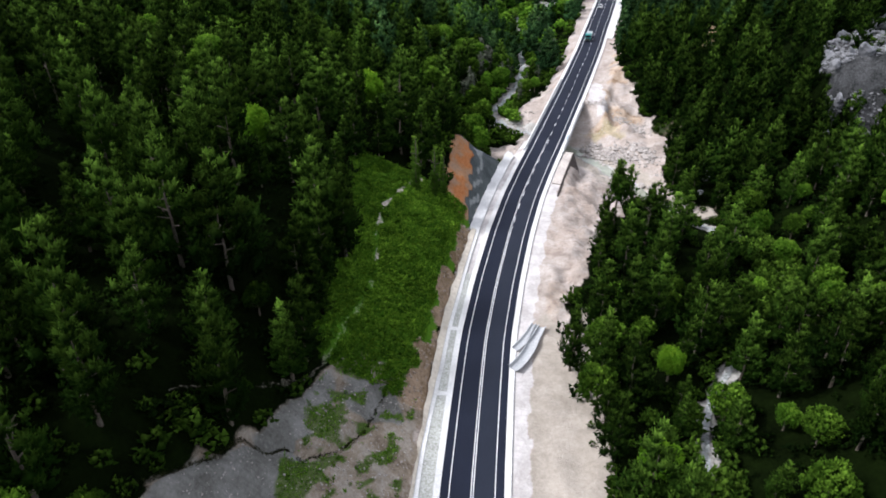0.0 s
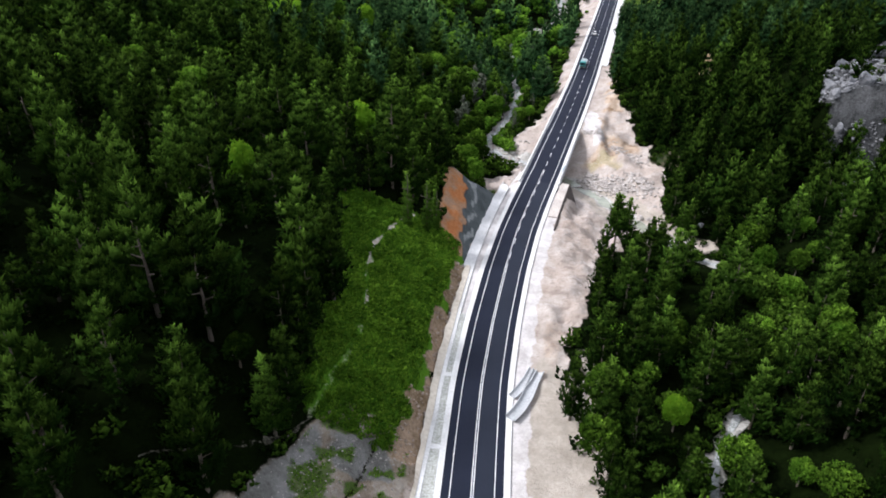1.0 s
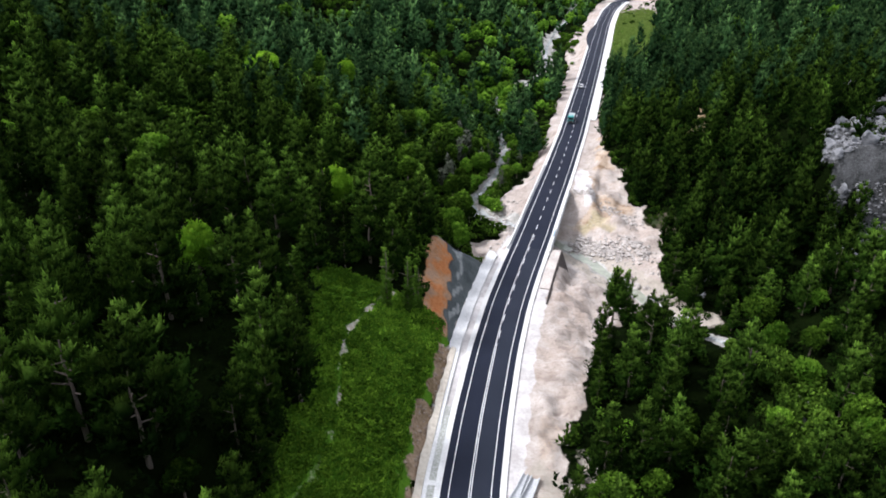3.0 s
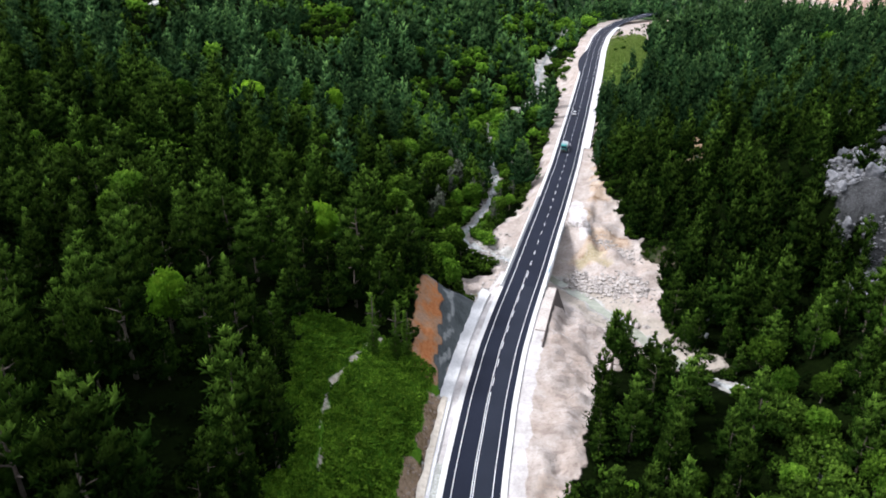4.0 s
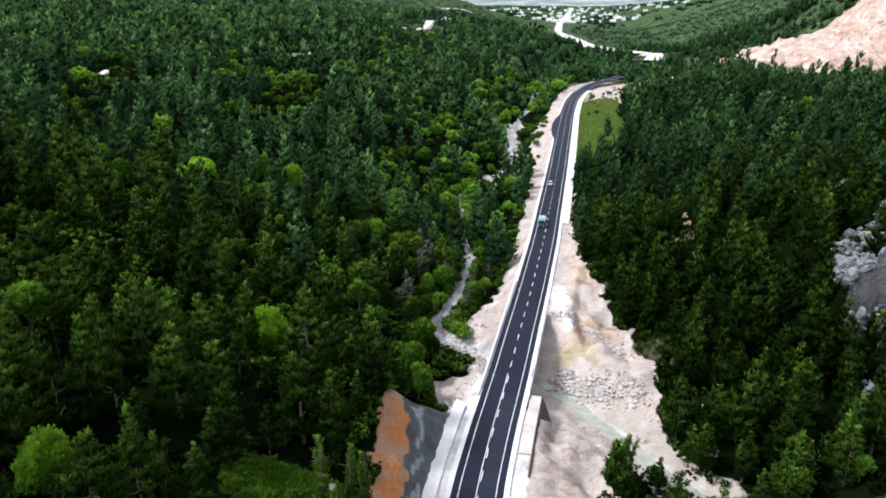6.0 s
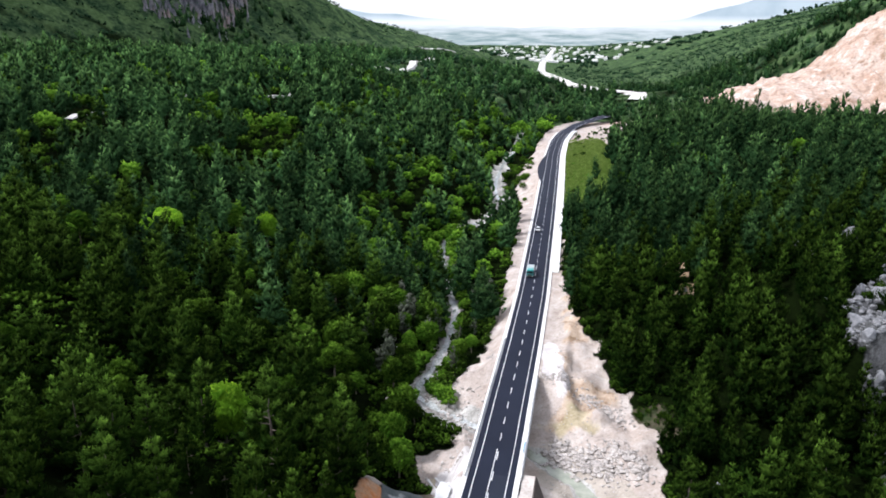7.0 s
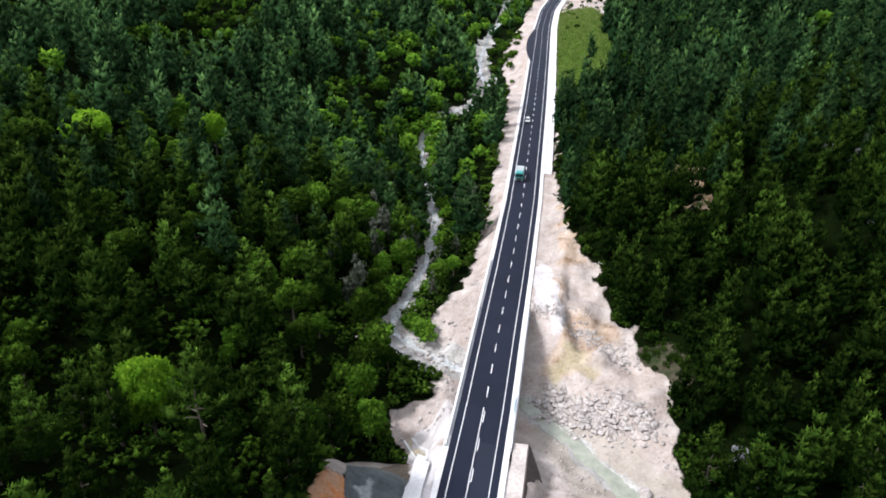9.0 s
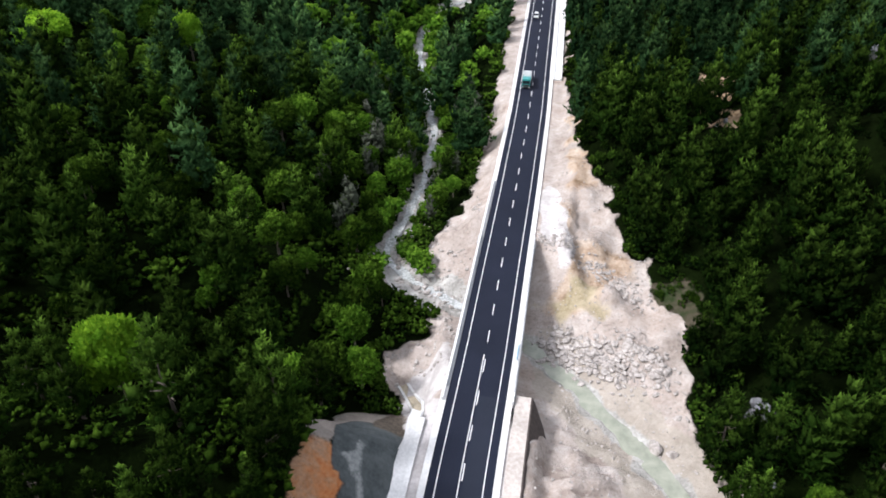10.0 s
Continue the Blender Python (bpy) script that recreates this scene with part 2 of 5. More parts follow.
    clay = np.maximum(step(250, 262, y + n) * step(306, 292, y + n) * step(10, 14, d + n), 0.45 * step(9, 11, d + 0.5 * n) * step(18, 14, d + 0.5 * n) * step(60, 80, y) * step(150, 120, y))
    clay = np.maximum(clay, 0.85 * step(-0.1, 0.35, rough(x, y, 24, 22)) * step(214, 222, y) * step(262, 240, y) * (d > 8)) * (d > 0) * step(1, -1, d - edge_r - n)
    mud = step(9.5, 6.5, cd + 0.9 * n) * step(160, 168, y) * step(222, 214, y) * (d > 9)
    mud = np.maximum(mud, step(7.8, 9.6, d + 0.5 * n) * step(120, 104, y + 2.5 * n) * (d < 22) * 0.9)
    scrub = step(2, -1, np.hypot((x - 71.5) / 0.7, (y - 217)) - 7.5 + n)
    ochre = step(2.2, -2.2, np.hypot((x - 55) / 6.5, (y - 223) / 5.0) * 3 - 3 + 0.9 * n) * 0.72
    strand = step(6.5, 4.5, np.abs(x - np.interp(y, CREEK_Y, CREEK_X)) + n) * (d < 0) * step(398, 410, y) * step(575, 560, y)
    grass = np.maximum(grass, step(1, -1, np.hypot(x - 67.5, y - 226.5) - 3.2 + 0.5 * n))
    spoil = step(540, 580, y + 6 * n - 0.3 * d) * step(720, 690, y) * step(-12, -5, d) * step(75, 45, d + 6 * n) * 0.9
    flow = np.sin(2 * math.pi * (y - 0.3 * d + 0.02 * d * d) / 3.3 + 2.6 * rough(x, y, 11, 27))
    rill = step(0.3, 0.75, flow) * step(-0.5, 0.2, rough(x, y, 8, 33) + 0.15) * step(9.5, 11.5, d) * step(26, 18, d - 0.1 * (y - 150)) * step(104, 124, y + n) * step(200, 188, y) * 0.8
    plain = step(2100, 2600, y + 30 * n)
    return dict(sand=np.maximum(sand, spoil), bed=np.maximum(bed, strand), dirt=dirt, scar=scar, trail=trail, grass=grass, orange=orange, grey=grey, cap=cap, vein=vein, rill=rill, earth=earth, quarry=quarry, plain=plain, cliff=cliff, heath=heath, gully=gully, weed=weed, ochre=ochre, scrub=scrub, pale=pale, clay=clay, mud=mud)


def surface(x, y, k=None):
    """The ground with its small heaps, ruts and ledges."""
    k = k or cover(x, y)
    d = road_off(x, y)
    heaps = rough(x, y, 7.5, 8) * 0.6 + rough(x, y, 3.2, 17) * 0.3
    ruts = 0.75 * k["rill"]
    h = land(x, y) + k["sand"] * (heaps * step(9, 12, np.abs(d)) * (1 - 0.7 * k["mud"]) - ruts)
    h = h + (k["orange"] + 0.3 * k["grey"] + 0.5 * k["cap"]) * (np.abs(rough(x, y, 7, 13)) * 0.8 + rough(x, y, 3, 14) * 0.25) * step(10, 13, -d)
    return h + k["cliff"] * (np.abs(rough(x, y, 14, 11)) * 1.6 + rough(x, y, 5, 12) * 0.5) * (y < 400)


# ---- materials ----
def material(name, rough_value=0.9, metal=0.0):
    m = bpy.data.materials.new(name)
    m.use_nodes = True
    b = m.node_tree.nodes["Principled BSDF"]
    b.inputs["Roughness"].default_value, b.inputs["Metallic"].default_value = rough_value, metal
    return m, m.node_tree.nodes, m.node_tree.links, b


def noise_node(nodes, links, scale, detail=6, at=None, rough_value=0.6):
    t = nodes.new("ShaderNodeTexNoise")
    t.inputs["Scale"].default_value, t.inputs["Detail"].default_value, t.inputs["Roughness"].default_value = scale, detail, rough_value
    if at is not None:
        links.new(at, t.inputs["Vector"])
    return t


def ramp_node(nodes, links, fac, stops):
    r = nodes.new("ShaderNodeValToRGB")
    while len(r.color_ramp.elements) < len(stops):
        r.color_ramp.elements.new(0.5)
    for e, (p, c) in zip(r.color_ramp.elements, stops):
        e.position, e.color = p, (*c, 1)
    links.new(fac, r.inputs["Fac"])
    return r


def mix_node(nodes, links, fac, a, b, kind="MIX"):
    m = nodes.new("ShaderNodeMix")
    m.data_type, m.blend_type = "RGBA", kind
    for socket, value in (("Factor", fac), ("A", a), ("B", b)):
        if isinstance(value, (int, float)):
            m.inputs[socket].default_value = value
        elif isinstance(value, tuple):
            m.inputs[socket].default_value = (*value, 1)
        else:
            links.new(value, m.inputs[socket])
    return m.outputs["Result"]


def bump_node(nodes, links, height, strength, distance, target):
    b = nodes.new("ShaderNodeBump")
    b.inputs["Strength"].default_value, b.inputs["Distance"].default_value = strength, distance
    links.new(height, b.inputs["Height"])
    links.new(b.outputs["Normal"], target.inputs["Normal"])
    return b


def plain_mat(name, dark, light, scale, rough_value=0.9, bump=0.02, big=0.0, metal=0.0):
    """A surface of two tones in a fine grain with larger stains over it."""
    m, n, l, b = material(name, rough_value, metal)
    at = n.new("ShaderNodeNewGeometry").outputs["Position"]
    fine = noise_node(n, l, scale, 8, at)
    col = ramp_node(n, l, fine.outputs["Fac"], [(0.3, dark), (0.7, light)]).outputs["Color"]
    stain = noise_node(n, l, big or scale / 9, 5, at)
    tone = ramp_node(n, l, stain.outputs["Fac"], [(0.3, (0.72, 0.72, 0.72)), (0.65, (1.0, 1.0, 1.0))]).outputs["Color"]
    l.new(mix_node(n, l, 1.0, col, tone, "MULTIPLY"), b.inputs["Base Color"])
    bump_node(n, l, fine.outputs["Fac"], 0.6, bump, b)
    return m


def foliage_mat(name, dark, light, tip, translucent=0.25):
    m, n, l, b = material(name, 0.75)
    b.inputs["Specular IOR Level"].default_value = 0.02
    at = n.new("ShaderNodeNewGeometry").outputs["Position"]
    grain = noise_node(n, l, 2.2, 7, at, 0.78)
    stand = noise_node(n, l, 0.03, 3, at)
    tint = n.new("ShaderNodeAttribute")
    tint.attribute_name = "tint"
    info = n.new("ShaderNodeObjectInfo")
    frac = n.new("ShaderNodeMath")
    frac.operation = "MAXIMUM"
    single = n.new("ShaderNodeMath")
    single.operation = "LESS_THAN"
    l.new(tint.outputs["Fac"], single.inputs[0])
    single.inputs[1].default_value = 0.0005
    own = n.new("ShaderNodeMath")
    own.operation = "MULTIPLY"
    l.new(info.outputs["Random"], own.inputs[0])
    l.new(single.outputs[0], own.inputs[1])
    l.new(tint.outputs["Fac"], frac.inputs[0])
    l.new(own.outputs[0], frac.inputs[1])
    col = mix_node(n, l, frac.outputs[0], dark, light)
    col = mix_node(n, l, stand.outputs["Fac"], col, mix_node(n, l, 1.0, col, (0.8, 0.95, 0.9), "MULTIPLY"))
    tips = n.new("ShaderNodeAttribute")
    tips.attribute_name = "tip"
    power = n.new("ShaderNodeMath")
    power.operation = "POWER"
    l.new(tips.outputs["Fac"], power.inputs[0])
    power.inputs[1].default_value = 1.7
    # lighter crown tops and outer sides: light painted into the foliage colour
    lit_tone = mix_node(n, l, frac.outputs[0], tuple(v * 0.28 for v in tip), tuple(v * 1.25 for v in tip))
    col = mix_node(n, l, power.outputs[0], col, lit_tone)
    tone = ramp_node(n, l, grain.outputs["Fac"], [(0.34, (0.66, 0.66, 0.66)), (0.66, (1.25, 1.25, 1.22))]).outputs["Color"]
    col = mix_node(n, l, 1.0, col, tone, "MULTIPLY")
    l.new(col, b.inputs["Base Color"])
    bump_node(n, l, grain.outputs["Fac"], 0.9, 0.5, b)
    t = n.new("ShaderNodeBsdfTranslucent")
    l.new(col, t.inputs["Color"])
    mixer = n.new("ShaderNodeMixShader")
    mixer.inputs[0].default_value = translucent
    l.new(b.outputs[0], mixer.inputs[1])
    l.new(t.outputs[0], mixer.inputs[2])
    l.new(mixer.outputs[0], n["Material Output"].inputs["Surface"])
    return m


PINE = foliage_mat("pine_needles", (0.003, 0.010, 0.0012), (0.016, 0.042, 0.005), (0.26, 0.46, 0.06))
# bluer than PINE: distance haze painted into the needle colour
FARPINE = foliage_mat("haze_tinted_needles", (0.007, 0.022, 0.008), (0.034, 0.085, 0.03), (0.25, 0.45, 0.13))
HILL = foliage_mat("maquis_leaves", (0.010, 0.028, 0.015), (0.028, 0.066, 0.032), (0.075, 0.15, 0.06))
LEAF = foliage_mat("broad_leaves", (0.02, 0.06, 0.005), (0.07, 0.165, 0.013), (0.33, 0.58, 0.055), 0.3)
BUSH = foliage_mat("bush_leaves", (0.01, 0.028, 0.003), (0.04, 0.085, 0.009), (0.2, 0.34, 0.04), 0.3)
FRESH = foliage_mat("fresh_leaves", (0.1, 0.23, 0.013), (0.14, 0.3, 0.018), (0.46, 0.74, 0.05), 0.35)
# near-black leaves: the shade in the gaps under trees painted in
UNDER = foliage_mat("shaded_undergrowth_leaves", (0.002, 0.006, 0.001), (0.006, 0.015, 0.002), (0.03, 0.06, 0.007), 0.1)
MAQUIS = foliage_mat("maquis_shrub_leaves", (0.005, 0.016, 0.0015), (0.024, 0.06, 0.005), (0.2, 0.36, 0.035), 0.2)
IVY = foliage_mat("ivy_leaves", (0.02, 0.05, 0.006), (0.06, 0.12, 0.014), (0.24, 0.4, 0.05), 0.3)
GREYTREE = foliage_mat("bare_twigs", (0.05, 0.055, 0.04), (0.09, 0.095, 0.07), (0.17, 0.175, 0.14), 0.1)
GRASS = foliage_mat("meadow_grass", (0.07, 0.18, 0.014), (0.14, 0.28, 0.022), (0.27, 0.46, 0.04), 0.3)
HERB = foliage_mat("herb_leaves", (0.04, 0.11, 0.009), (0.12, 0.24, 0.018), (0.32, 0.54, 0.045), 0.3)
# dark tone for the tufts that act as shade in the lip
LIPSHADE = foliage_mat("lip_shade_tufts", (0.02, 0.018, 0.01), (0.04, 0.04, 0.016), (0.06, 0.07, 0.025), 0.1)
STRAW = foliage_mat("dry_grass", (0.10, 0.16, 0.025), (0.17, 0.24, 0.05), (0.26, 0.34, 0.09), 0.3)
BARK = plain_mat("pine_bark", (0.05, 0.04, 0.032), (0.14, 0.115, 0.09), 6, 0.95, 0.04)
ASPHALT = plain_mat("fresh_asphalt", (0.008, 0.010, 0.019), (0.016, 0.019, 0.032), 9, 0.75, 0.004, 0.08)
for m_ in (ASPHALT,):
    m_.node_tree.nodes["Principled BSDF"].inputs["Specular IOR Level"].default_value = 0.12
PAINT = plain_mat("road_paint", (0.6, 0.6, 0.6), (0.82, 0.82, 0.82), 5, 0.6, 0.002)
CONCRETE = plain_mat("pale_concrete", (0.54, 0.535, 0.525), (0.72, 0.71, 0.7), 2.5, 0.85, 0.006, 0.15)
GREYCONCRETE = plain_mat("grey_concrete", (0.3, 0.31, 0.32), (0.48, 0.49, 0.5), 3, 0.85, 0.006, 0.2)
DARKWALL = plain_mat("stained_wall", (0.035, 0.025, 0.022), (0.08, 0.062, 0.055), 1.5, 0.9, 0.01)
TAN = plain_mat("tan_rock", (0.16, 0.11, 0.075), (0.46, 0.37, 0.29), 1.6, 0.95, 0.06)
STONE = plain_mat("pale_rock", (0.2, 0.175, 0.155), (0.52, 0.48, 0.45), 1.8, 0.95, 0.05)
SCREE = plain_mat("grey_scree", (0.06, 0.062, 0.066), (0.25, 0.25, 0.26), 1.2, 0.95, 0.08)
GREYSTONE = plain_mat("grey_cliff_rock", (0.09, 0.092, 0.1), (0.27, 0.275, 0.29), 0.8, 0.95, 0.15)


def ground_mat():
    m, n, l, b = material("ground_cover", 0.97)
    b.inputs["Specular IOR Level"].default_value = 0.01
    at = n.new("ShaderNodeNewGeometry").outputs["Position"]
    fine, mid, wide = noise_node(n, l, 1.6, 10, at, 0.7), noise_node(n, l, 0.22, 8, at, 0.65), noise_node(n, l, 0.045, 6, at)

    def tone(node, *stops):
        return ramp_node(n, l, node.outputs["Fac"], stops).outputs["Color"]

    def weight(name):
        a = n.new("ShaderNodeAttribute")
        a.attribute_name = name
        jag = n.new("ShaderNodeMath")
        jag.operation = "MULTIPLY_ADD"
        l.new(fine.outputs["Fac"], jag.inputs[0])
        jag.inputs[1].default_value = 0.5
        jag.inputs[2].default_value = -0.25
        s = n.new("ShaderNodeMath")
        s.operation = "ADD"
        l.new(a.outputs["Fac"], s.inputs[0])
        l.new(jag.outputs[0], s.inputs[1])
        c = n.new("ShaderNodeMapRange")
        c.inputs["From Min"].default_value, c.inputs["From Max"].default_value = 0.35, 0.65
        l.new(s.outputs[0], c.inputs["Value"])
        return c.outputs["Result"]

    # forest floor near black: canopy shade painted into its colour
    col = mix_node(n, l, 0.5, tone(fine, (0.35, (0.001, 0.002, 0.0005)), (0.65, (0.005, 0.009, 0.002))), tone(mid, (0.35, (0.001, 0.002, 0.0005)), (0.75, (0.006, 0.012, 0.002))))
    looks = [
        # far plain lightened and greyed: haze put into its colours
        ("plain", mix_node(n, l, 0.5, tone(wide, (0.42, (0.12, 0.17, 0.11)), (0.58, (0.34, 0.35, 0.29))), tone(mid, (0.4, (0.13, 0.17, 0.13)), (0.6, (0.34, 0.35, 0.32))))),
        ("heath", mix_node(n, l, 0.5, tone(wide, (0.42, (0.010, 0.026, 0.013)), (0.6, (0.085, 0.135, 0.05))), tone(mid, (0.42, (0.006, 0.018, 0.009)), (0.62, (0.075, 0.115, 0.05))))),
        ("scrub", tone(mid, (0.35, (0.015, 0.03, 0.008)), (0.6, (0.07, 0.058, 0.042)))),
        ("grass", mix_node(n, l, 0.5, tone(fine, (0.3, (0.035, 0.1, 0.008)), (0.7, (0.11, 0.24, 0.018))), tone(mid, (0.3, (0.03, 0.085, 0.008)), (0.7, (0.085, 0.17, 0.016))))),
        ("dirt", mix_node(n, l, 0.5, tone(fine, (0.3, (0.09, 0.07, 0.05)), (0.7, (0.34, 0.3, 0.25))), tone(mid, (0.4, (0.12, 0.085, 0.055)), (0.5, (0.25, 0.2, 0.15)), (0.62, (0.34, 0.31, 0.27))))),
        ("gully", mix_node(n, l, 0.5, tone(fine, (0.3, (0.07, 0.068, 0.06)), (0.7, (0.24, 0.232, 0.215))), tone(mid, (0.4, (0.09, 0.09, 0.08)), (0.62, (0.25, 0.245, 0.235))))),
        ("weed", mix_node(n, l, 0.5, tone(fine, (0.3, (0.03, 0.06, 0.01)), (0.7, (0.09, 0.13, 0.035))), tone(mid, (0.4, (0.05, 0.085, 0.015)), (0.62, (0.14, 0.15, 0.08))))),
        ("orange", mix_node(n, l, 0.5, tone(fine, (0.35, (0.2, 0.085, 0.035)), (0.65, (0.46, 0.24, 0.12))), tone(mid, (0.42, (0.46, 0.15, 0.045)), (0.52, (0.34, 0.2, 0.12)), (0.62, (0.3, 0.24, 0.19))))),
        ("cap", mix_node(n, l, 0.5, tone(fine, (0.3, (0.15, 0.125, 0.105)), (0.7, (0.33, 0.29, 0.25))), tone(mid, (0.4, (0.2, 0.18, 0.165)), (0.6, (0.31, 0.27, 0.24))))),
        ("grey", mix_node(n, l, 0.6, tone(fine, (0.3, (0.045, 0.053, 0.055)), (0.7, (0.115, 0.128, 0.128))), tone(mid, (0.4, (0.05, 0.058, 0.06)), (0.6, (0.105, 0.115, 0.115))))),
        ("vein", tone(fine, (0.3, (0.15, 0.16, 0.16)), (0.7, (0.3, 0.31, 0.3)))),
        ("earth", tone(fine, (0.3, (0.05, 0.042, 0.034)), (0.7, (0.13, 0.108, 0.088)))),
        ("sand", mix_node(n, l, 1.0, mix_node(n, l, 0.3, tone(mid, (0.32, (0.2, 0.162, 0.138)), (0.42, (0.32, 0.272, 0.24)), (0.53, (0.38, 0.336, 0.306)), (0.64, (0.48, 0.435, 0.405))), tone(wide, (0.4, (0.35, 0.272, 0.222)), (0.5, (0.42, 0.37, 0.338)), (0.62, (0.29, 0.25, 0.224)))), tone(fine, (0.3, (0.62, 0.6, 0.58)), (0.45, (0.93, 0.92, 0.91)), (0.7, (1.1, 1.1, 1.1))), "MULTIPLY")),
        ("rill", mix_node(n, l, 0.5, tone(fine, (0.3, (0.17, 0.135, 0.115)), (0.7, (0.36, 0.3, 0.265))), tone(mid, (0.4, (0.22, 0.18, 0.155)), (0.6, (0.34, 0.285, 0.255))))),
        ("clay", mix_node(n, l, 1.0, tone(mid, (0.36, (0.208, 0.144, 0.096)), (0.48, (0.376, 0.288, 0.216)), (0.64, (0.480, 0.400, 0.328))), tone(fine, (0.3, (0.6, 0.58, 0.56)), (0.45, (0.92, 0.91, 0.9)), (0.7, (1.1, 1.1, 1.1))), "MULTIPLY")),
        ("mud", mix_node(n, l, 0.5, tone(mid, (0.36, (0.229, 0.202, 0.166)), (0.62, (0.420, 0.374, 0.324))), tone(fine, (0.35, (0.275, 0.238, 0.201)), (0.65, (0.412, 0.367, 0.318))))),
        ("ochre", mix_node(n, l, 0.5, tone(mid, (0.36, (0.2, 0.16, 0.085)), (0.62, (0.4, 0.34, 0.23))), tone(fine, (0.35, (0.2, 0.165, 0.1)), (0.65, (0.42, 0.36, 0.26))))),
        ("pale", mix_node(n, l, 1.0, tone(mid, (0.4, (0.43, 0.4, 0.385)), (0.6, (0.58, 0.55, 0.54))), tone(fine, (0.3, (0.8, 0.8, 0.8)), (0.6, (1.0, 1.0, 1.0))), "MULTIPLY")),
        ("scar", mix_node(n, l, 0.5, tone(fine, (0.35, (0.1, 0.06, 0.035)), (0.65, (0.36, 0.26, 0.18))), tone(mid, (0.4, (0.12, 0.09, 0.045)), (0.6, (0.42, 0.31, 0.22))))),
        ("bed", mix_node(n, l, 0.5, tone(fine, (0.3, (0.16, 0.152, 0.138)), (0.7, (0.52, 0.505, 0.475))), tone(mid, (0.4, (0.17, 0.163, 0.145)), (0.62, (0.52, 0.505, 0.475))))),
        ("trail", tone(fine, (0.3, (0.24, 0.2, 0.15)), (0.7, (0.58, 0.54, 0.46)))),
        ("cliff", mix_node(n, l, 0.5, tone(mid, (0.4, (0.02, 0.022, 0.02)), (0.6, (0.09, 0.09, 0.092))), tone(fine, (0.35, (0.02, 0.022, 0.02)), (0.65, (0.13, 0.13, 0.135))))),
        ("quarry", mix_node(n, l, 0.5, tone(mid, (0.38, (0.255, 0.178, 0.136)), (0.62, (0.527, 0.425, 0.357))), tone(wide, (0.42, (0.289, 0.212, 0.170)), (0.58, (0.544, 0.459, 0.391))))),
    ]
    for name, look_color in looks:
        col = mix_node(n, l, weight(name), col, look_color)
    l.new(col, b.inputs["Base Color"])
    bump_node(n, l, fine.outputs["Fac"], 0.8, 0.4, b)
    return m


GROUND = ground_mat()


# ---- mesh helpers ----
def mesh_from(name, verts, faces, mats, smooth=False, attributes=()):
    me = bpy.data.meshes.new(name)
    verts, faces = np.asarray(verts, np.float32), np.asarray(faces, np.int32)
    k = faces.shape[1]
    me.vertices.add(len(verts))
    me.vertices.foreach_set("co", verts.ravel())
    me.loops.add(faces.size)
    me.loops.foreach_set("vertex_index", faces.ravel())
    me.polygons.add(len(faces))
    me.polygons.foreach_set("loop_start", np.arange(0, faces.size, k, dtype=np.int32))
    me.polygons.foreach_set("use_smooth", np.full(len(faces), smooth))
    for key, values in attributes:
        a = me.attributes.new(key, "FLOAT", "POINT")
        a.data.foreach_set("value", np.asarray(values, np.float32))
    for m in mats if isinstance(mats, (list, tuple)) else [mats]:
        me.materials.append(m)
    me.update(calc_edges=True)
    return me


def part(name, bm, mat, parent, label=""):
    me = bpy.data.meshes.new(name)
    bm.to_mesh(me)
    bm.free()
    me.materials.append(mat)
    ob = new(name, me)
    ob.parent = parent
    return tagged(ob, label=label)


def box(bm, x0, x1, y0, y1, z0, z1, bevel=0.0):
    made = bmesh.ops.create_cube(bm, size=1.0, matrix=Matrix.Translation(((x0 + x1) / 2, (y0 + y1) / 2, (z0 + z1) / 2)) @ Matrix.Diagonal((x1 - x0, y1 - y0, z1 - z0, 1)))
    if bevel:
        edges = list({e for v in made["verts"] for e in v.link_edges})
        bmesh.ops.bevel(bm, geom=edges, offset=bevel, segments=2, affect="EDGES", profile=0.6)
    return bm


def strip(name, y0, y1, profile, mat, every=2.0, z=None, parent=None):
    """A band along the road: the profile is a closed ring of (metres to the right, metres above the road)."""
    ys = np.linspace(y0, y1, max(2, int((y1 - y0) / every) + 1))
    cx, sl = road_x(ys), np.interp(ys, ROAD_Y, ROAD_SLOPE)
    c = 1 / np.sqrt(1 + sl ** 2)
    verts, k = [], len(profile)
    for dx, dz in profile:
        dx = dx(ys) if callable(dx) else dx
        verts.append(np.stack([cx + dx * c, ys - dx * sl * c, road_z(ys) + dz], 1))
    v = np.stack(verts, 1).reshape(-1, 3)
    i = np.arange(len(ys) - 1)[:, None] * k
    j = np.arange(k)[None, :]
    j2 = (j + 1) % k
    f = np.stack([i + j, i + j2, i + k + j2, i + k + j], 2).reshape(-1, 4)
    end = (len(ys) - 1) * k
    if k == 4:
        f = np.concatenate([f, [[3, 2, 1, 0]], [[end, end + 1, end + 2, end + 3]]])
    ob = new(name, mesh_from(name, v, f, mat))
    if parent:
        ob.parent = parent
    return ob


def slab(a, b, z0, z1):
    return [(a, z1), (a, z0), (b, z0), (b, z1)]


# ---- the ground, one sheet to the horizon ----
def spread(a, b, fine, lo, hi, ratio):
    mid = list(np.arange(a, b + 0.001, fine))
    s, v, out = fine, b, []
    while v < hi:
        s *= ratio
        v += s
        out.append(v)
    s, v, back = fine, a, []
    while v > lo:
        s *= ratio
        v -= s
        back.append(v)
    return np.array(back[::-1] + mid + out)


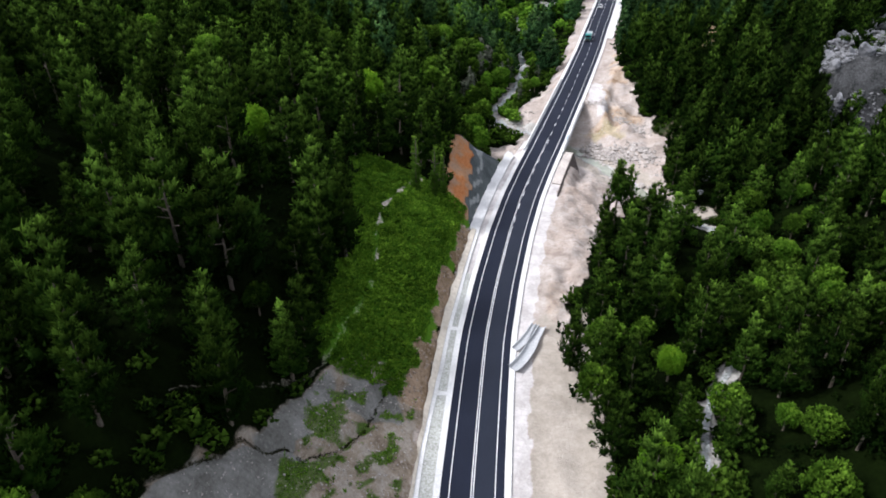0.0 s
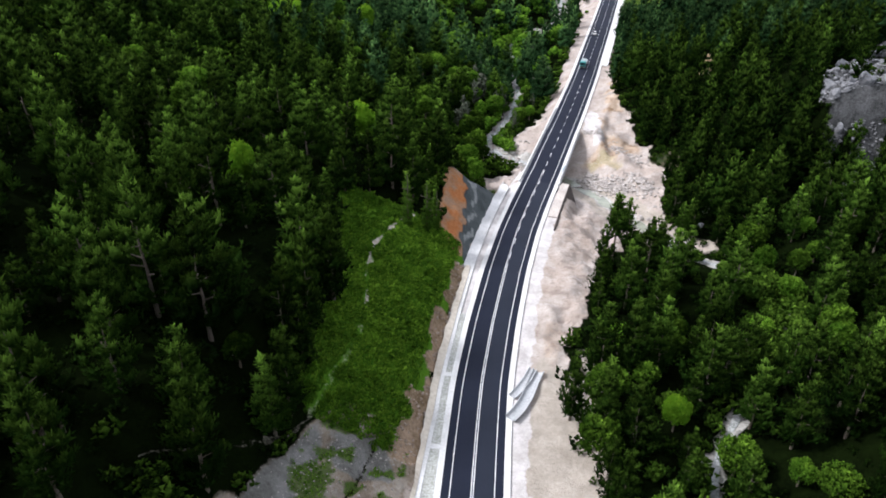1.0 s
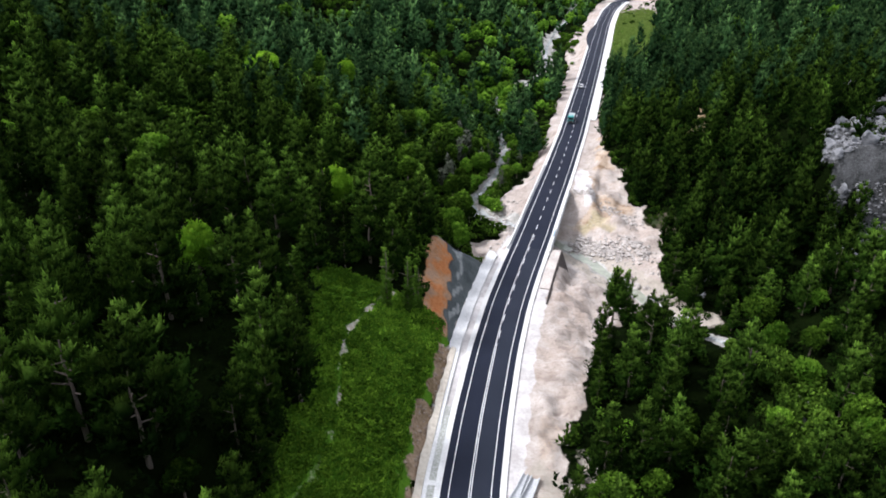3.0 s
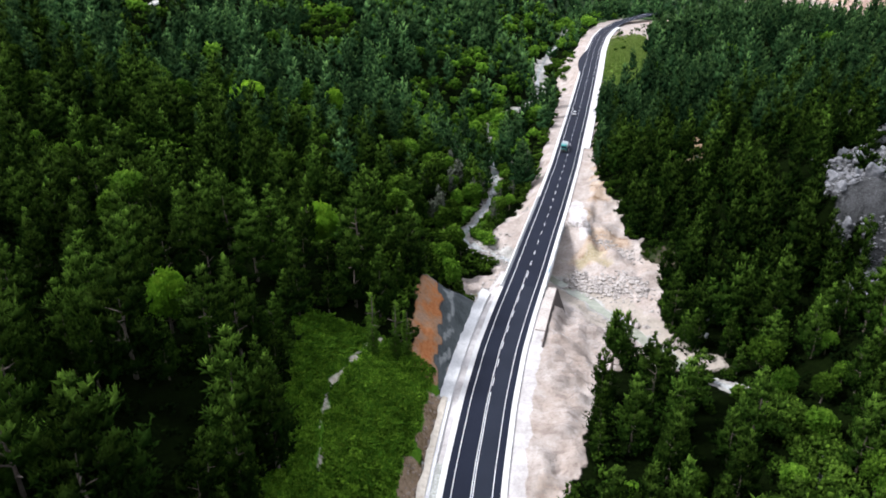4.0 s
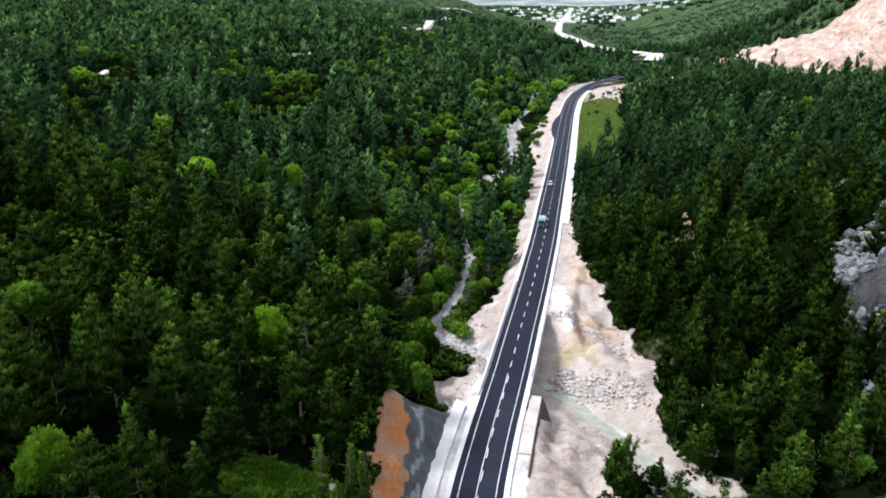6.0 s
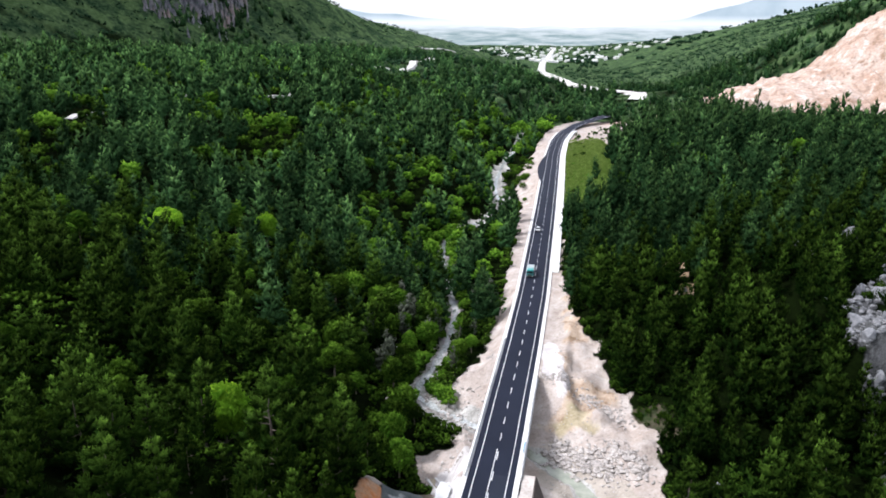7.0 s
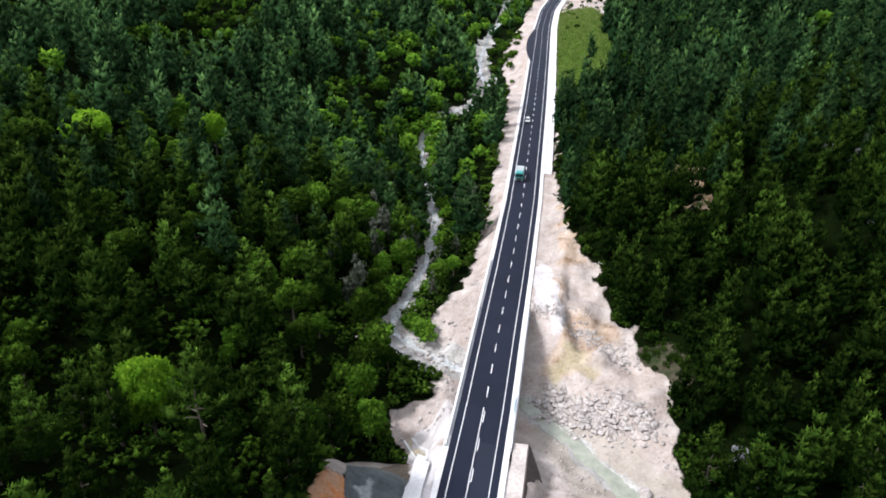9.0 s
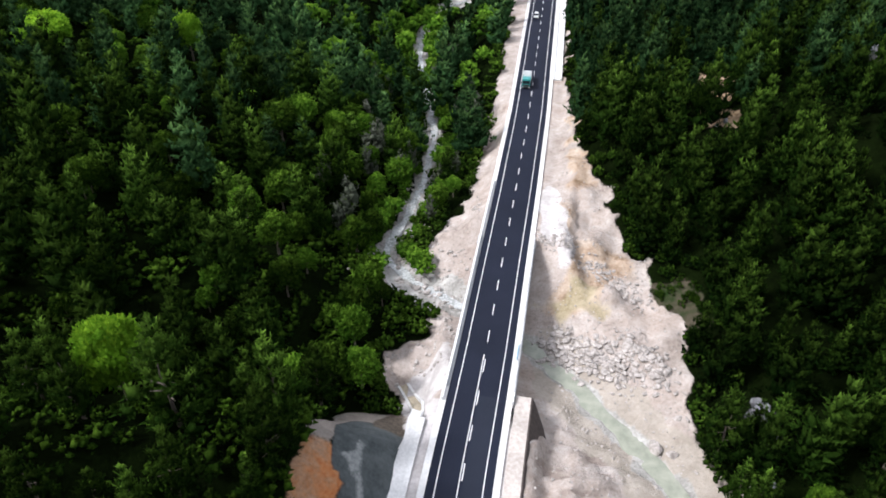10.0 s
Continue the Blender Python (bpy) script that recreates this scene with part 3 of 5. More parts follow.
gx = spread(-30, 126, 1.0, -2800, 3200, 1.05)
gy = spread(76, 270, 0.95, -420, 760, 1.007)
gy = np.concatenate([spread(76, 90, 0.95, -420, 91, 1.05)[:-1], gy[gy > 91]])
far_step, far_y = 4.0, []
while (far_y or [gy[-1]])[-1] < 4950:
    far_y.append((far_y or [gy[-1]])[-1] + far_step)
    far_step *= 1.03
gy = np.concatenate([gy, far_y])
GX, GY = np.meshgrid(gx, gy)
kinds = cover(GX, GY)
GZ = surface(GX, GY, kinds)
idx = np.arange(GX.size).reshape(GX.shape)
quads = np.stack([idx[:-1, :-1], idx[:-1, 1:], idx[1:, 1:], idx[1:, :-1]], 2).reshape(-1, 4)
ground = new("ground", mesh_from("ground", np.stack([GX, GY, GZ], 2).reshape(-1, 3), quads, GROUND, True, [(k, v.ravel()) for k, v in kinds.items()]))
tagged(ground, "valley ground of sandy spoil, gravel, grass and forest floor in painted shade", "ground", kind="structure")

# ---- the road ----
BRIDGE = (197.0, 238.0)
road = strip("road", -60, 735, slab(-4.9, 4.9, -0.5, 0.0), ASPHALT)
tagged(road, "fresh dark grey asphalt two-lane road with white markings", "road", kind="structure")
LINE = 0.012
# right lane slightly paler than the rest of the asphalt
PALEASPHALT = plain_mat("paler_asphalt", (0.011, 0.014, 0.023), (0.02, 0.024, 0.037), 9, 0.7, 0.003, 0.08)
PALEASPHALT.node_tree.nodes["Principled BSDF"].inputs["Specular IOR Level"].default_value = 0.14
lane = strip("lane_surface", -60, 196, slab(0.3, 3.4, -0.1, 0.005), PALEASPHALT, parent=road)
strip("edge_line", -60, 735, slab(-3.57, -3.43, -0.05, LINE), PAINT, parent=road)
strip("edge_line", -60, 735, slab(3.43, 3.57, -0.05, LINE), PAINT, parent=road)
strip("centre_line", -60, 205, slab(-0.24, -0.1, -0.05, LINE), PAINT, parent=road)
strip("centre_line", -60, 150, slab(0.1, 0.24, -0.05, LINE), PAINT, parent=road)
yy = 152.0
while yy < 640:
    a = 0.1 if yy < 205 else -0.08
    strip("lane_dash", yy, yy + 3.0, slab(a, a + 0.16, -0.05, LINE), PAINT, 1.5, parent=road)
    yy += 7.0
for y_ in np.arange(462.0, 542.0, 2.0):
    w_ = 4.9 + 3.4 * math.sin(math.pi * (y_ + 1 - 462) / 80)
    strip("lay_by", y_, y_ + 2.0, slab(-w_, -4.88, -0.5, 0.045), ASPHALT, parent=road)


# ---- trees ----
RNG = np.random.RandomState(11)
def ball(cuts):
    bm = bmesh.new()
    bmesh.ops.create_icosphere(bm, subdivisions=cuts, radius=1.0)
    bm.verts.index_update()
    v, f = np.array([v.co[:] for v in bm.verts]), np.array([[v.index for v in f.verts] for f in bm.faces])
    bm.free()
    return v, f


ICO = ball(1)
OCTA = np.array([(1, 0, 0), (-1, 0, 0), (0, 1, 0), (0, -1, 0), (0, 0, 1), (0, 0, -1)], float)
OCTA_F = np.array([(0, 2, 4), (2, 1, 4), (1, 3, 4), (3, 0, 4), (2, 0, 5), (1, 2, 5), (3, 1, 5), (0, 3, 5)])


def clumps_to_mesh(centres, outs, sizes, leaves, leaf_size, rng, lift, fine=False, slim=0.26, low=0.1, gain=1.1):
    """Soft clumps, each an uneven core with sprays of needles or leaves that stand out of it: verts, faces, tips
    (painted light, stronger up the crown).
    """
    V, F, T = [], [], []
    count = 0
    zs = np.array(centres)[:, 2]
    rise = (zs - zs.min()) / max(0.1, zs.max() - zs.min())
    for c, o, s, h in zip(centres, outs, sizes, rise):
        side = np.cross(o, (0, 0, 1.0))
        side /= max(1e-6, np.linalg.norm(side))
        up = np.cross(side, o)
        ax = np.stack([o, side, up])
        unit, sides = ICO if fine else (OCTA, OCTA_F)
        core = unit * rng.uniform(0.6, 1.0, (len(unit), 1)) * s * (0.8 if leaves > 12 else 1.0) + rng.normal(0, 0.1, unit.shape) * s.mean()
        core[:, 2] += 0.3 * s[2] * unit[:, 0]
        V.append(core @ ax + c)
        # brightness painted by height in the crown, and outward and upward on each clump
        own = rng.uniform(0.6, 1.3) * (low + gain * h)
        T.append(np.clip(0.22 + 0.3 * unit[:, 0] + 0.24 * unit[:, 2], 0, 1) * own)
        F.append(sides + count)
        count += len(unit)
        if leaves:
            p = rng.normal(0, 1, (leaves, 3))
            p[:, 0] = np.abs(p[:, 0]) - 0.25
            p[:, 2] += 0.25
            p /= np.linalg.norm(p, axis=1)[:, None]
            base = (p * s * rng.uniform(0.55, 1.0, (leaves, 1))) @ ax + c
            way = 0.8 * p @ ax + np.array([0, 0, lift]) + rng.normal(0, 0.45, (leaves, 3))
            way /= np.linalg.norm(way, axis=1)[:, None]
            cross = np.cross(way, rng.normal(0, 1, (leaves, 3)))
            cross /= np.linalg.norm(cross, axis=1)[:, None]
            ln = leaf_size * rng.uniform(0.6, 1.5, (leaves, 1))
            tri = np.stack([base - cross * ln * slim, base + cross * ln * slim, base + way * ln], 1)
            V.append(tri.reshape(-1, 3))
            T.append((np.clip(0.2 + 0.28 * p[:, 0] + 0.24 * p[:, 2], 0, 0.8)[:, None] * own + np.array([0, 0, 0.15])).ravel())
            F.append(np.arange(leaves * 3).reshape(-1, 3) + count)
            count += leaves * 3
    return np.concatenate(V), np.concatenate(F), np.concatenate(T)


def pine_shape(seed, boughs, leaves, height=17.0, radius=3.2, foot=0.14, leaf=0.4, fine=True, fat=1.0):
    """Rounded upturned boughs, one above the other, round a pointed leader."""
    rng = np.random.RandomState(seed)
    C, O, S = [], [], []
    lean = rng.normal(0, 0.03, 2)
    full = rng.uniform(0.6, 1.0)
    lop = rng.uniform(0, 6.28)
    for i in range(boughs):
        t = 1 - (1 - (i + 0.5) / boughs) ** 0.62
        z = height * (foot + (1 - foot) * t)
        a = i * 2.399963 + rng.normal(0, 0.45)
        env = radius * (1 - t) ** full * min(1, 0.55 + 2.4 * t) * rng.uniform(0.65, 1.25) * (1 + 0.25 * math.cos(a - lop)) + 0.2
        inner = i % 5 == 2
        k = rng.uniform(0.2, 0.4) if inner else rng.uniform(0.62, 0.95)
        o = np.array([math.cos(a), math.sin(a), 0.75 + 1.3 * t])
        o /= np.linalg.norm(o)
        size = (0.5 + 0.17 * env) * rng.uniform(0.7, 1.35) * fat * (1.35 if inner else 1.0) * (62 / boughs) ** 0.4
        C.append(np.array([math.cos(a) * env * k + lean[0] * z, math.sin(a) * env * k + lean[1] * z, z + rng.normal(0, 0.35)]))
        O.append(o)
        S.append(size * np.array([1.35, 0.75, 0.6]))
    C.append(np.array([lean[0] * height, lean[1] * height, height * 0.985]))
    O.append(np.array([0.1, 0.02, 0.99]))
    S.append(np.array([1.0, 0.42, 0.42]) * fat)
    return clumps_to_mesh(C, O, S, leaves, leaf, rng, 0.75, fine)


def broad_shape(seed, lumps, leaves, height=9.0, radius=3.6, leaf=0.5, fine=False):
    rng = np.random.RandomState(seed)
    C, O, S = [], [], []
    for i in range(lumps):
        z = 1 - 2 * (i + 0.5) / lumps * 0.82
        a = i * 2.399963
        w = math.sqrt(max(0, 1 - z * z))
        o = np.array([w * math.cos(a), w * math.sin(a), z])
        k = rng.uniform(0.5, 0.85)
        C.append(o * k * np.array([radius, radius, height * 0.38]) + np.array([0, 0, height * 0.6]))
        o2 = o + np.array([0.001, 0, 0.25])
        O.append(o2 / np.linalg.norm(o2))
        S.append(np.array([0.8, 1.0, 0.9]) * radius * rng.uniform(0.2, 0.36) * (50 / max(lumps, 9)) ** 0.22)
    return clumps_to_mesh(C, O, S, leaves, leaf, rng, 0.25, fine, 0.45, 0.5, 0.7)


def trunk_mesh(name, height, r0, lean=0.0, limbs=5, seed=0):
    rng = np.random.RandomState(seed)
    V, F = [], []

    def tube(a, b, ra, rb):
        n0 = len(V)
        way = Vector(b - a).normalized()
        s = way.orthogonal()
        t = way.cross(s)
        for p, r in ((a, ra), (b, rb)):
            for k in range(6):
                ang = k * math.pi / 3
                V.append(np.array(p) + r * (math.cos(ang) * np.array(s) + math.sin(ang) * np.array(t)))
        for k in range(6):
            k2 = (k + 1) % 6
            F.append((n0 + k, n0 + k2, n0 + 6 + k2, n0 + 6 + k))
    p = np.array([0, 0, -0.6])
    for i in range(4):
        q = np.array([rng.normal(0, 0.08), rng.normal(0, 0.08), height * (i + 1) / 4])
        tube(p, q, r0 * (1 - i / 4.6), r0 * (1 - (i + 1) / 4.6))
        p = q
    for i in range(limbs):
        a, z = rng.uniform(0, 6.28), height * rng.uniform(0.25, 0.75)
        tube(np.array([0, 0, z]), np.array([math.cos(a) * 1.6, math.sin(a) * 1.6, z + 0.7]), r0 * 0.4, r0 * 0.15)
    return mesh_from(name, V, F, BARK, True)


def crown_mesh(name, shape, mat):
    v, f, t = shape
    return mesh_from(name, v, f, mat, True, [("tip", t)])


# where woods may stand
LANDMARKS = [(-22.2, 191.5, 7), (-64, 295, 9), (-33.8, 309, 5), (43.6, 95.5, 5), (-5.2, 146.5, 3), (-1.0, 149, 3), (44.8, 156, 8), (36.5, 73.5, 6), (-37.5, 132, 4), (-26, 68.3, 4.5), (-36.6, 57.2, 4.5)]


FAR_ROAD = np.array([(292, 880), (335, 980), (352, 1090), (330, 1200), (335, 1400), (372, 1800), (470, 2250), (572, 2650), (900, 4000)])
TRACKS = [np.array(p) for p in ([(-140, 412), (-139, 424), (-137, 442)], [(-126, 515), (-122, 525), (-118, 537)], [(-75, 562), (-66, 574), (-58, 584)],
                                [(-40, 790), (-10, 812), (22, 822), (34, 880), (36, 960), (56, 1040), (70, 1110), (58, 1160)], [(60, 1500), (110, 1640), (150, 1700)])]


def clear_of(x, y):
    hit = np.zeros(np.shape(x), bool)
    for lx, ly, lr in LANDMARKS:
        hit |= np.hypot(x - lx, y - ly) < lr
    hit |= line_distance(x + 3, y + 8, CREEK[(CREEK[:, 1] > 125) & (CREEK[:, 1] < 164)]) < 4.2
    for line in TRACKS:
        hit |= line_distance(x, y + 9, line) < (11 if len(line) > 3 else 8)
    return hit | (line_distance(x, y + 14, FAR_ROAD) < 30)


def open_ground(x, y):
    k = cover(x, y)
    d = road_off(x, y)
    free = np.maximum.reduce([k["sand"], k["bed"], k["dirt"], k["scar"], k["trail"], k["grass"], k["orange"], k["grey"], k["cap"], k["quarry"], k["plain"], k["cliff"], k["scrub"]])
    wedge = (d > 0) & (y > 392) & (y < 690) & (d < np.interp(y, [392, 400, 460, 575, 630, 690], [0, 10, 27, 36, 55, 70]))
    strand = (d < 0) & (y > 400) & (y < 570) & (x > np.interp(y, CREEK_Y, CREEK_X) - 4)
    return (free > 0.3) | wedge | strand | ((np.abs(d) < 9.5) & (y < 780)) | (line_distance(x, y, CREEK) < np.where(y < 122, 1.5, 2.6)) | clear_of(x, y)


def scatter(y0, y1, gap, seed, glades=True):
    """Places in the woods, about one in every square of that gap."""
    rng = np.random.RandomState(seed)
    ys = np.arange(y0, y1, gap)
    xs = np.arange(-0.75 * y1 - 60, 0.85 * y1 + 60, gap)
    X, Y = np.meshgrid(xs, ys)
    X = (X + rng.uniform(-0.48, 0.48, X.shape) * gap).ravel()
    Y = (Y + rng.uniform(-0.48, 0.48, Y.shape) * gap).ravel()
    keep = (X > -0.66 * Y - 28) & (X < 0.76 * Y + 34)
    X, Y = X[keep], Y[keep]
    keep = ~open_ground(X, Y) & ((not glades) | (rough(X, Y, 21, 20) > np.where(Y < 330, np.where((X < -28) & (Y < 125), -0.55, -0.6), -0.85)))
    return X[keep], Y[keep]


def wood(name, places, shapes, mat, heights, seed, label):
    """Many trees too far off to count, in one mesh."""
    rng = np.random.RandomState(seed)
    X, Y = places
    Z = land(X, Y)
    V, F, T, K = [], [], [], []
    count = 0
    pick = rng.randint(0, len(shapes), len(X))
    s = (heights[0] + (heights[1] - heights[0]) * rng.beta(1.6, 1.6, len(X))) * (1 + 0.22 * rough(X, Y, 26, 21))
    wide = rng.uniform(0.8, 1.2, len(X)) * np.where(road_off(X, Y) < 0, 1.15, 0.98)
    turn, tint = rng.uniform(0, 6.283, len(X)), rng.uniform(0.02, 1, len(X))
    right_side = road_off(X, Y) > 0
    # left trees beyond y 430 brightened: haze painted into their tint
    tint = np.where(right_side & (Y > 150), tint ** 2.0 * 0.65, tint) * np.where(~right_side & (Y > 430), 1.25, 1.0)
    tint = np.clip(tint * (0.8 + 0.55 * rough(X, Y, 55, 24)), 0.02, 1.2)
    for i in range(len(X)):
        v, f, t = shapes[pick[i]]
        c, n = math.cos(turn[i]), math.sin(turn[i])
        k = s[i] * wide[i]
        V.append(np.stack([(v[:, 0] * c - v[:, 1] * n) * k + X[i], (v[:, 0] * n + v[:, 1] * c) * k + Y[i], v[:, 2] * s[i] + Z[i] - 0.3], 1))
        F.append(f + count)
        T.append(t)
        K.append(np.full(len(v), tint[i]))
        count += len(v)
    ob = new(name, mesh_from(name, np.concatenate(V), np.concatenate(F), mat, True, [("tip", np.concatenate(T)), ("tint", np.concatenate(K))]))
    return tagged(ob, label, "trees", kind="stuff")


X, Y = scatter(40, 320, 6.9, 21)
X2, Y2 = scatter(165, 320, 7.4, 25, False)
slope = (X2 > 68) & (np.arange(len(X2)) % 2 == 0)
X, Y = np.concatenate([X, X2[slope]]), np.concatenate([Y, Y2[slope]])
order = np.argsort(np.hypot(X - 15, Y - 60) + np.random.RandomState(3).uniform(0, 12, len(X)))
X, Y = X[order], Y[order]
kind = np.random.RandomState(5).uniform(0, 1, len(X))
creek_near = line_distance(X, Y, CREEK)
leafy = kind < 0.22 * ((creek_near < 34) & (X < 36) & (Y > 192) & (Y < 275)) + 0.85 * ((X > -4) & (X < 30) & (Y > 200) & (Y < 242)) + np.where((creek_near < 22) & ((Y < 160) | (X < 40)), 0.26, np.where((X > 40) & (Y > 165), 0.01, 0.06)) + (0.06 + 0.22 * step(-0.1, 0.5, rough(X, Y, 60, 11))) * (X < 20) * (Y > 185)
pines = np.flatnonzero(~leafy)
near, mid = pines[:300], pines[300:]
tree_rng = np.random.RandomState(8)
PINES = []
for i in range(7):
    trunk = trunk_mesh("trunk", 12.5, 0.24, seed=i)
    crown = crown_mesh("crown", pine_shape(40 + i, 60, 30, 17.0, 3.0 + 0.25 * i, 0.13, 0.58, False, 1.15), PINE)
    PINES.append((trunk, crown))


def tree(name, trunk, crown, x, y, size, wide, label, category, group):
    root = new(name)
    root.matrix_basis = pose(x, y, float(land(x, y)) - 0.1, 0, 0, tree_rng.uniform(0, 360)) @ Matrix.Diagonal((size * wide, size * wide, size, 1))
    for n, me in (("trunk", trunk), ("crown", crown)):
        o = new(n, me)
        o.parent = root
    return tagged(root, label, category, group)


for i in near:
    t, c = PINES[tree_rng.randint(7)]
    s = tree_rng.choice([0.55, 0.75, 0.88, 1.0, 1.1]) * tree_rng.uniform(0.92, 1.08) * (1.12 if X[i] < -14 and Y[i] < 130 else 0.92)
    tree("pine_tree", t, c, X[i], Y[i], s, tree_rng.uniform(0.85, 1.2), "dark green pine with layered boughs on the forest slope", "tree", "pines of the near wood")
LEAFY = [(trunk_mesh("trunk", 5.5, 0.2, seed=20 + i), crown_mesh("crown", broad_shape(60 + i, 60, 30, 9.0, 3.5, 0.36), LEAF if i < 2 else MAQUIS)) for i in range(5)]
for i in np.flatnonzero(leafy)[:150]:
    t, c = LEAFY[tree_rng.randint(5)]
    tree("broadleaf_tree", t, c, X[i], Y[i], tree_rng.uniform(0.65, 1.3), tree_rng.uniform(0.8, 1.1), "green broadleaf tree with a rounded leafy crown", "tree", "broadleaf trees of the valley")
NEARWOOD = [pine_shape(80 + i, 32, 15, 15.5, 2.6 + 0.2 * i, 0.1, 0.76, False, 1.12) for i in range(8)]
# the haze-tinted needles take over with distance
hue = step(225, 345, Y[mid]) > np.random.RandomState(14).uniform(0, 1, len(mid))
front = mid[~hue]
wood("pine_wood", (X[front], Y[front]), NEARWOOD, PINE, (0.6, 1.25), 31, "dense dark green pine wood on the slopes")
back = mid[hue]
wood("pine_wood", (X[back], Y[back]), NEARWOOD, FARPINE, (0.6, 1.25), 41, "pine wood with a painted haze tint along both sides of the valley")
rest = np.flatnonzero(leafy)[150:]
wood("broadleaf_wood", (X[rest], Y[rest]), [broad_shape(90 + i, 34, 14, 9.0, 3.6, 0.5) for i in range(4)], LEAF, (0.65, 1.3), 32, "fresh green broadleaf trees among the pines")
FX, FY = scatter(320, 740, 7.2, 22)
west = FX < road_x(FY)
stand = rough(FX, FY, 95, 12) + 0.45 * rough(FX, FY, 38, 30)
pick_ = np.random.RandomState(6).uniform(0, 1, len(FX))
leafy_far = pick_ < np.where(west, 0.05 + 0.16 * step(0.0, 0.5, stand), 0.03) + 0.45 * step(40, 12, line_distance(FX, FY, CREEK)) * west
shrubby = ~leafy_far & west & (stand > 0.22) & (pick_ < 0.85)
tall = ~leafy_far & ~shrubby
nearer, beyond = tall & (FY < 450), tall & (FY >= 450)
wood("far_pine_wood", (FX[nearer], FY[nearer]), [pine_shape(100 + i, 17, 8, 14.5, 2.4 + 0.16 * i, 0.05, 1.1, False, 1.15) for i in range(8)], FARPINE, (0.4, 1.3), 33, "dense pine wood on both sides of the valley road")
wood("far_pine_wood", (FX[beyond], FY[beyond]), [pine_shape(200 + i, 8, 5, 15.5, 2.5 + 0.14 * i, 0.04, 1.7, False, 1.0) for i in range(8)], FARPINE, (0.4, 1.35), 45, "dense pine wood with a painted haze tint down the valley")
wood("far_maquis", (FX[shrubby], FY[shrubby]), [broad_shape(115 + i, 10, 8, 6.0, 3.6, 0.8) for i in range(5)], MAQUIS, (0.4, 1.1), 34, "green maquis scrub in the clearings of the pine wood")
wood("far_broadleaf_wood", (FX[leafy_far], FY[leafy_far]), [broad_shape(110 + i, 14, 8, 10.0, 4.4, 0.9) for i in range(4)], LEAF, (0.5, 1.1), 51, "fresh green broadleaf trees along the valley")
HX, HY = scatter(740, 1900, 11.2, 23)
thin = np.random.RandomState(9).uniform(0, 1, len(HX)) > 0.6 * cover(HX, HY)["heath"] * step(250, 700, ((HX + 351) * 494 + (HY - 793) * 781) / 924) * (HX < 260)
HX, HY = HX[thin], HY[thin]
groves = np.random.RandomState(17)
PX, PY = groves.uniform(-200, 1900, 1500), groves.uniform(1900, 4300, 1500)
PX = PX + 0.2 * (PY - 1900)
PX, PY = [v[(rough(PX, PY, 300, 15) > 0.1) & (line_distance(PX, PY, FAR_ROAD) > 40)] for v in (PX, PY)]
scrubby = groves.uniform(0, 1, (2, 260))
VX, VY = 120 + 110 * scrubby[0], 520 + 165 * scrubby[1]
ok = (road_off(VX, VY) > 12) & (rough(VX, VY, 22, 16) > 0.1)
KX, KY = 60 + 75 * scrubby[1], 405 + 160 * scrubby[0]
ok2 = (road_off(KX, KY) < -13) & (KX > np.interp(KY, CREEK_Y, CREEK_X) + 5)
wood("creek_bushes", (KX[ok2], KY[ok2]), [broad_shape(240 + i, 12, 6, 4.0, 2.4, 0.6) for i in range(4)], MAQUIS, (0.5, 1.3), 52, "dark bushes on the bank between creek and road")
by_ = 238 + 170 * scrubby[1]
bx_ = np.interp(by_, CREEK_Y, CREEK_X) + np.where(scrubby[0] < 0.5, -1, 1) * (2.4 + 9 * np.abs(scrubby[0] - 0.5))
keep_ = road_off(bx_, by_) < -12
wood("creek_bushes", (bx_[keep_], by_[keep_]), [broad_shape(250 + i, 14, 8, 4.5, 2.2, 0.5) for i in range(4)], LEAF, (0.4, 1.2), 53, "green bushes leaning over the creek bed")
wood("spoil_bushes", (VX[ok], VY[ok]), [broad_shape(210 + i, 8, 2, 3.0, 2.2, 0.5) for i in range(4)], BUSH, (0.4, 1.3), 46, "scattered green bushes on the spoil beyond the bend")
wood("far_groves", (PX, PY), [broad_shape(170 + i, 5, 0, 9.0, 14.0, 0.8) for i in range(4)], HILL, (0.5, 1.2), 42, "tree groves and hedges on the far plain")
close = (HY < 1250) & (HX > -260) & ~((HX < 120) & (rough(HX, HY, 120, 31) > 0.25)) & (np.random.RandomState(19).uniform(0, 1, len(HX)) < 0.75)
wood("hill_pine_wood", (HX[close], HY[close]), [pine_shape(230 + i, 6, 4, 11.0, 3.0, 0.05, 2.0, False, 1.25) for i in range(5)], FARPINE, (0.5, 1.2), 50, "dark pine wood with a painted haze tint below the mountain")
sparse = ~close & ((HY < 1250) | (np.arange(len(HX)) % 5 < 3))
HX, HY = HX[sparse], HY[sparse]
wood("hill_wood", (HX, HY), [broad_shape(120 + i, 3, 0, 7.0, 6.4, 0.8) for i in range(5)], HILL, (0.25, 1.0), 35, "scrub and woods on the distant hills")


ux, uy = scatter(40, 330, 4.2, 24, False)
open_wood = (uy > 165) & (ux < 30)
wood("maquis", (ux[open_wood], uy[open_wood]), [broad_shape(155 + i, 7, 5, 3.2, 1.9, 0.4) for i in range(5)], MAQUIS, (0.5, 1.4), 48, "dark green maquis shrubs between the trees")
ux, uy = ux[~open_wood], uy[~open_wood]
wood("undergrowth", (ux, uy), [broad_shape(150 + i, 5, 4, 2.4, 1.5, 0.55) for i in range(5)], UNDER, (0.4, 1.3), 38, "undergrowth beneath the trees with shade painted in")
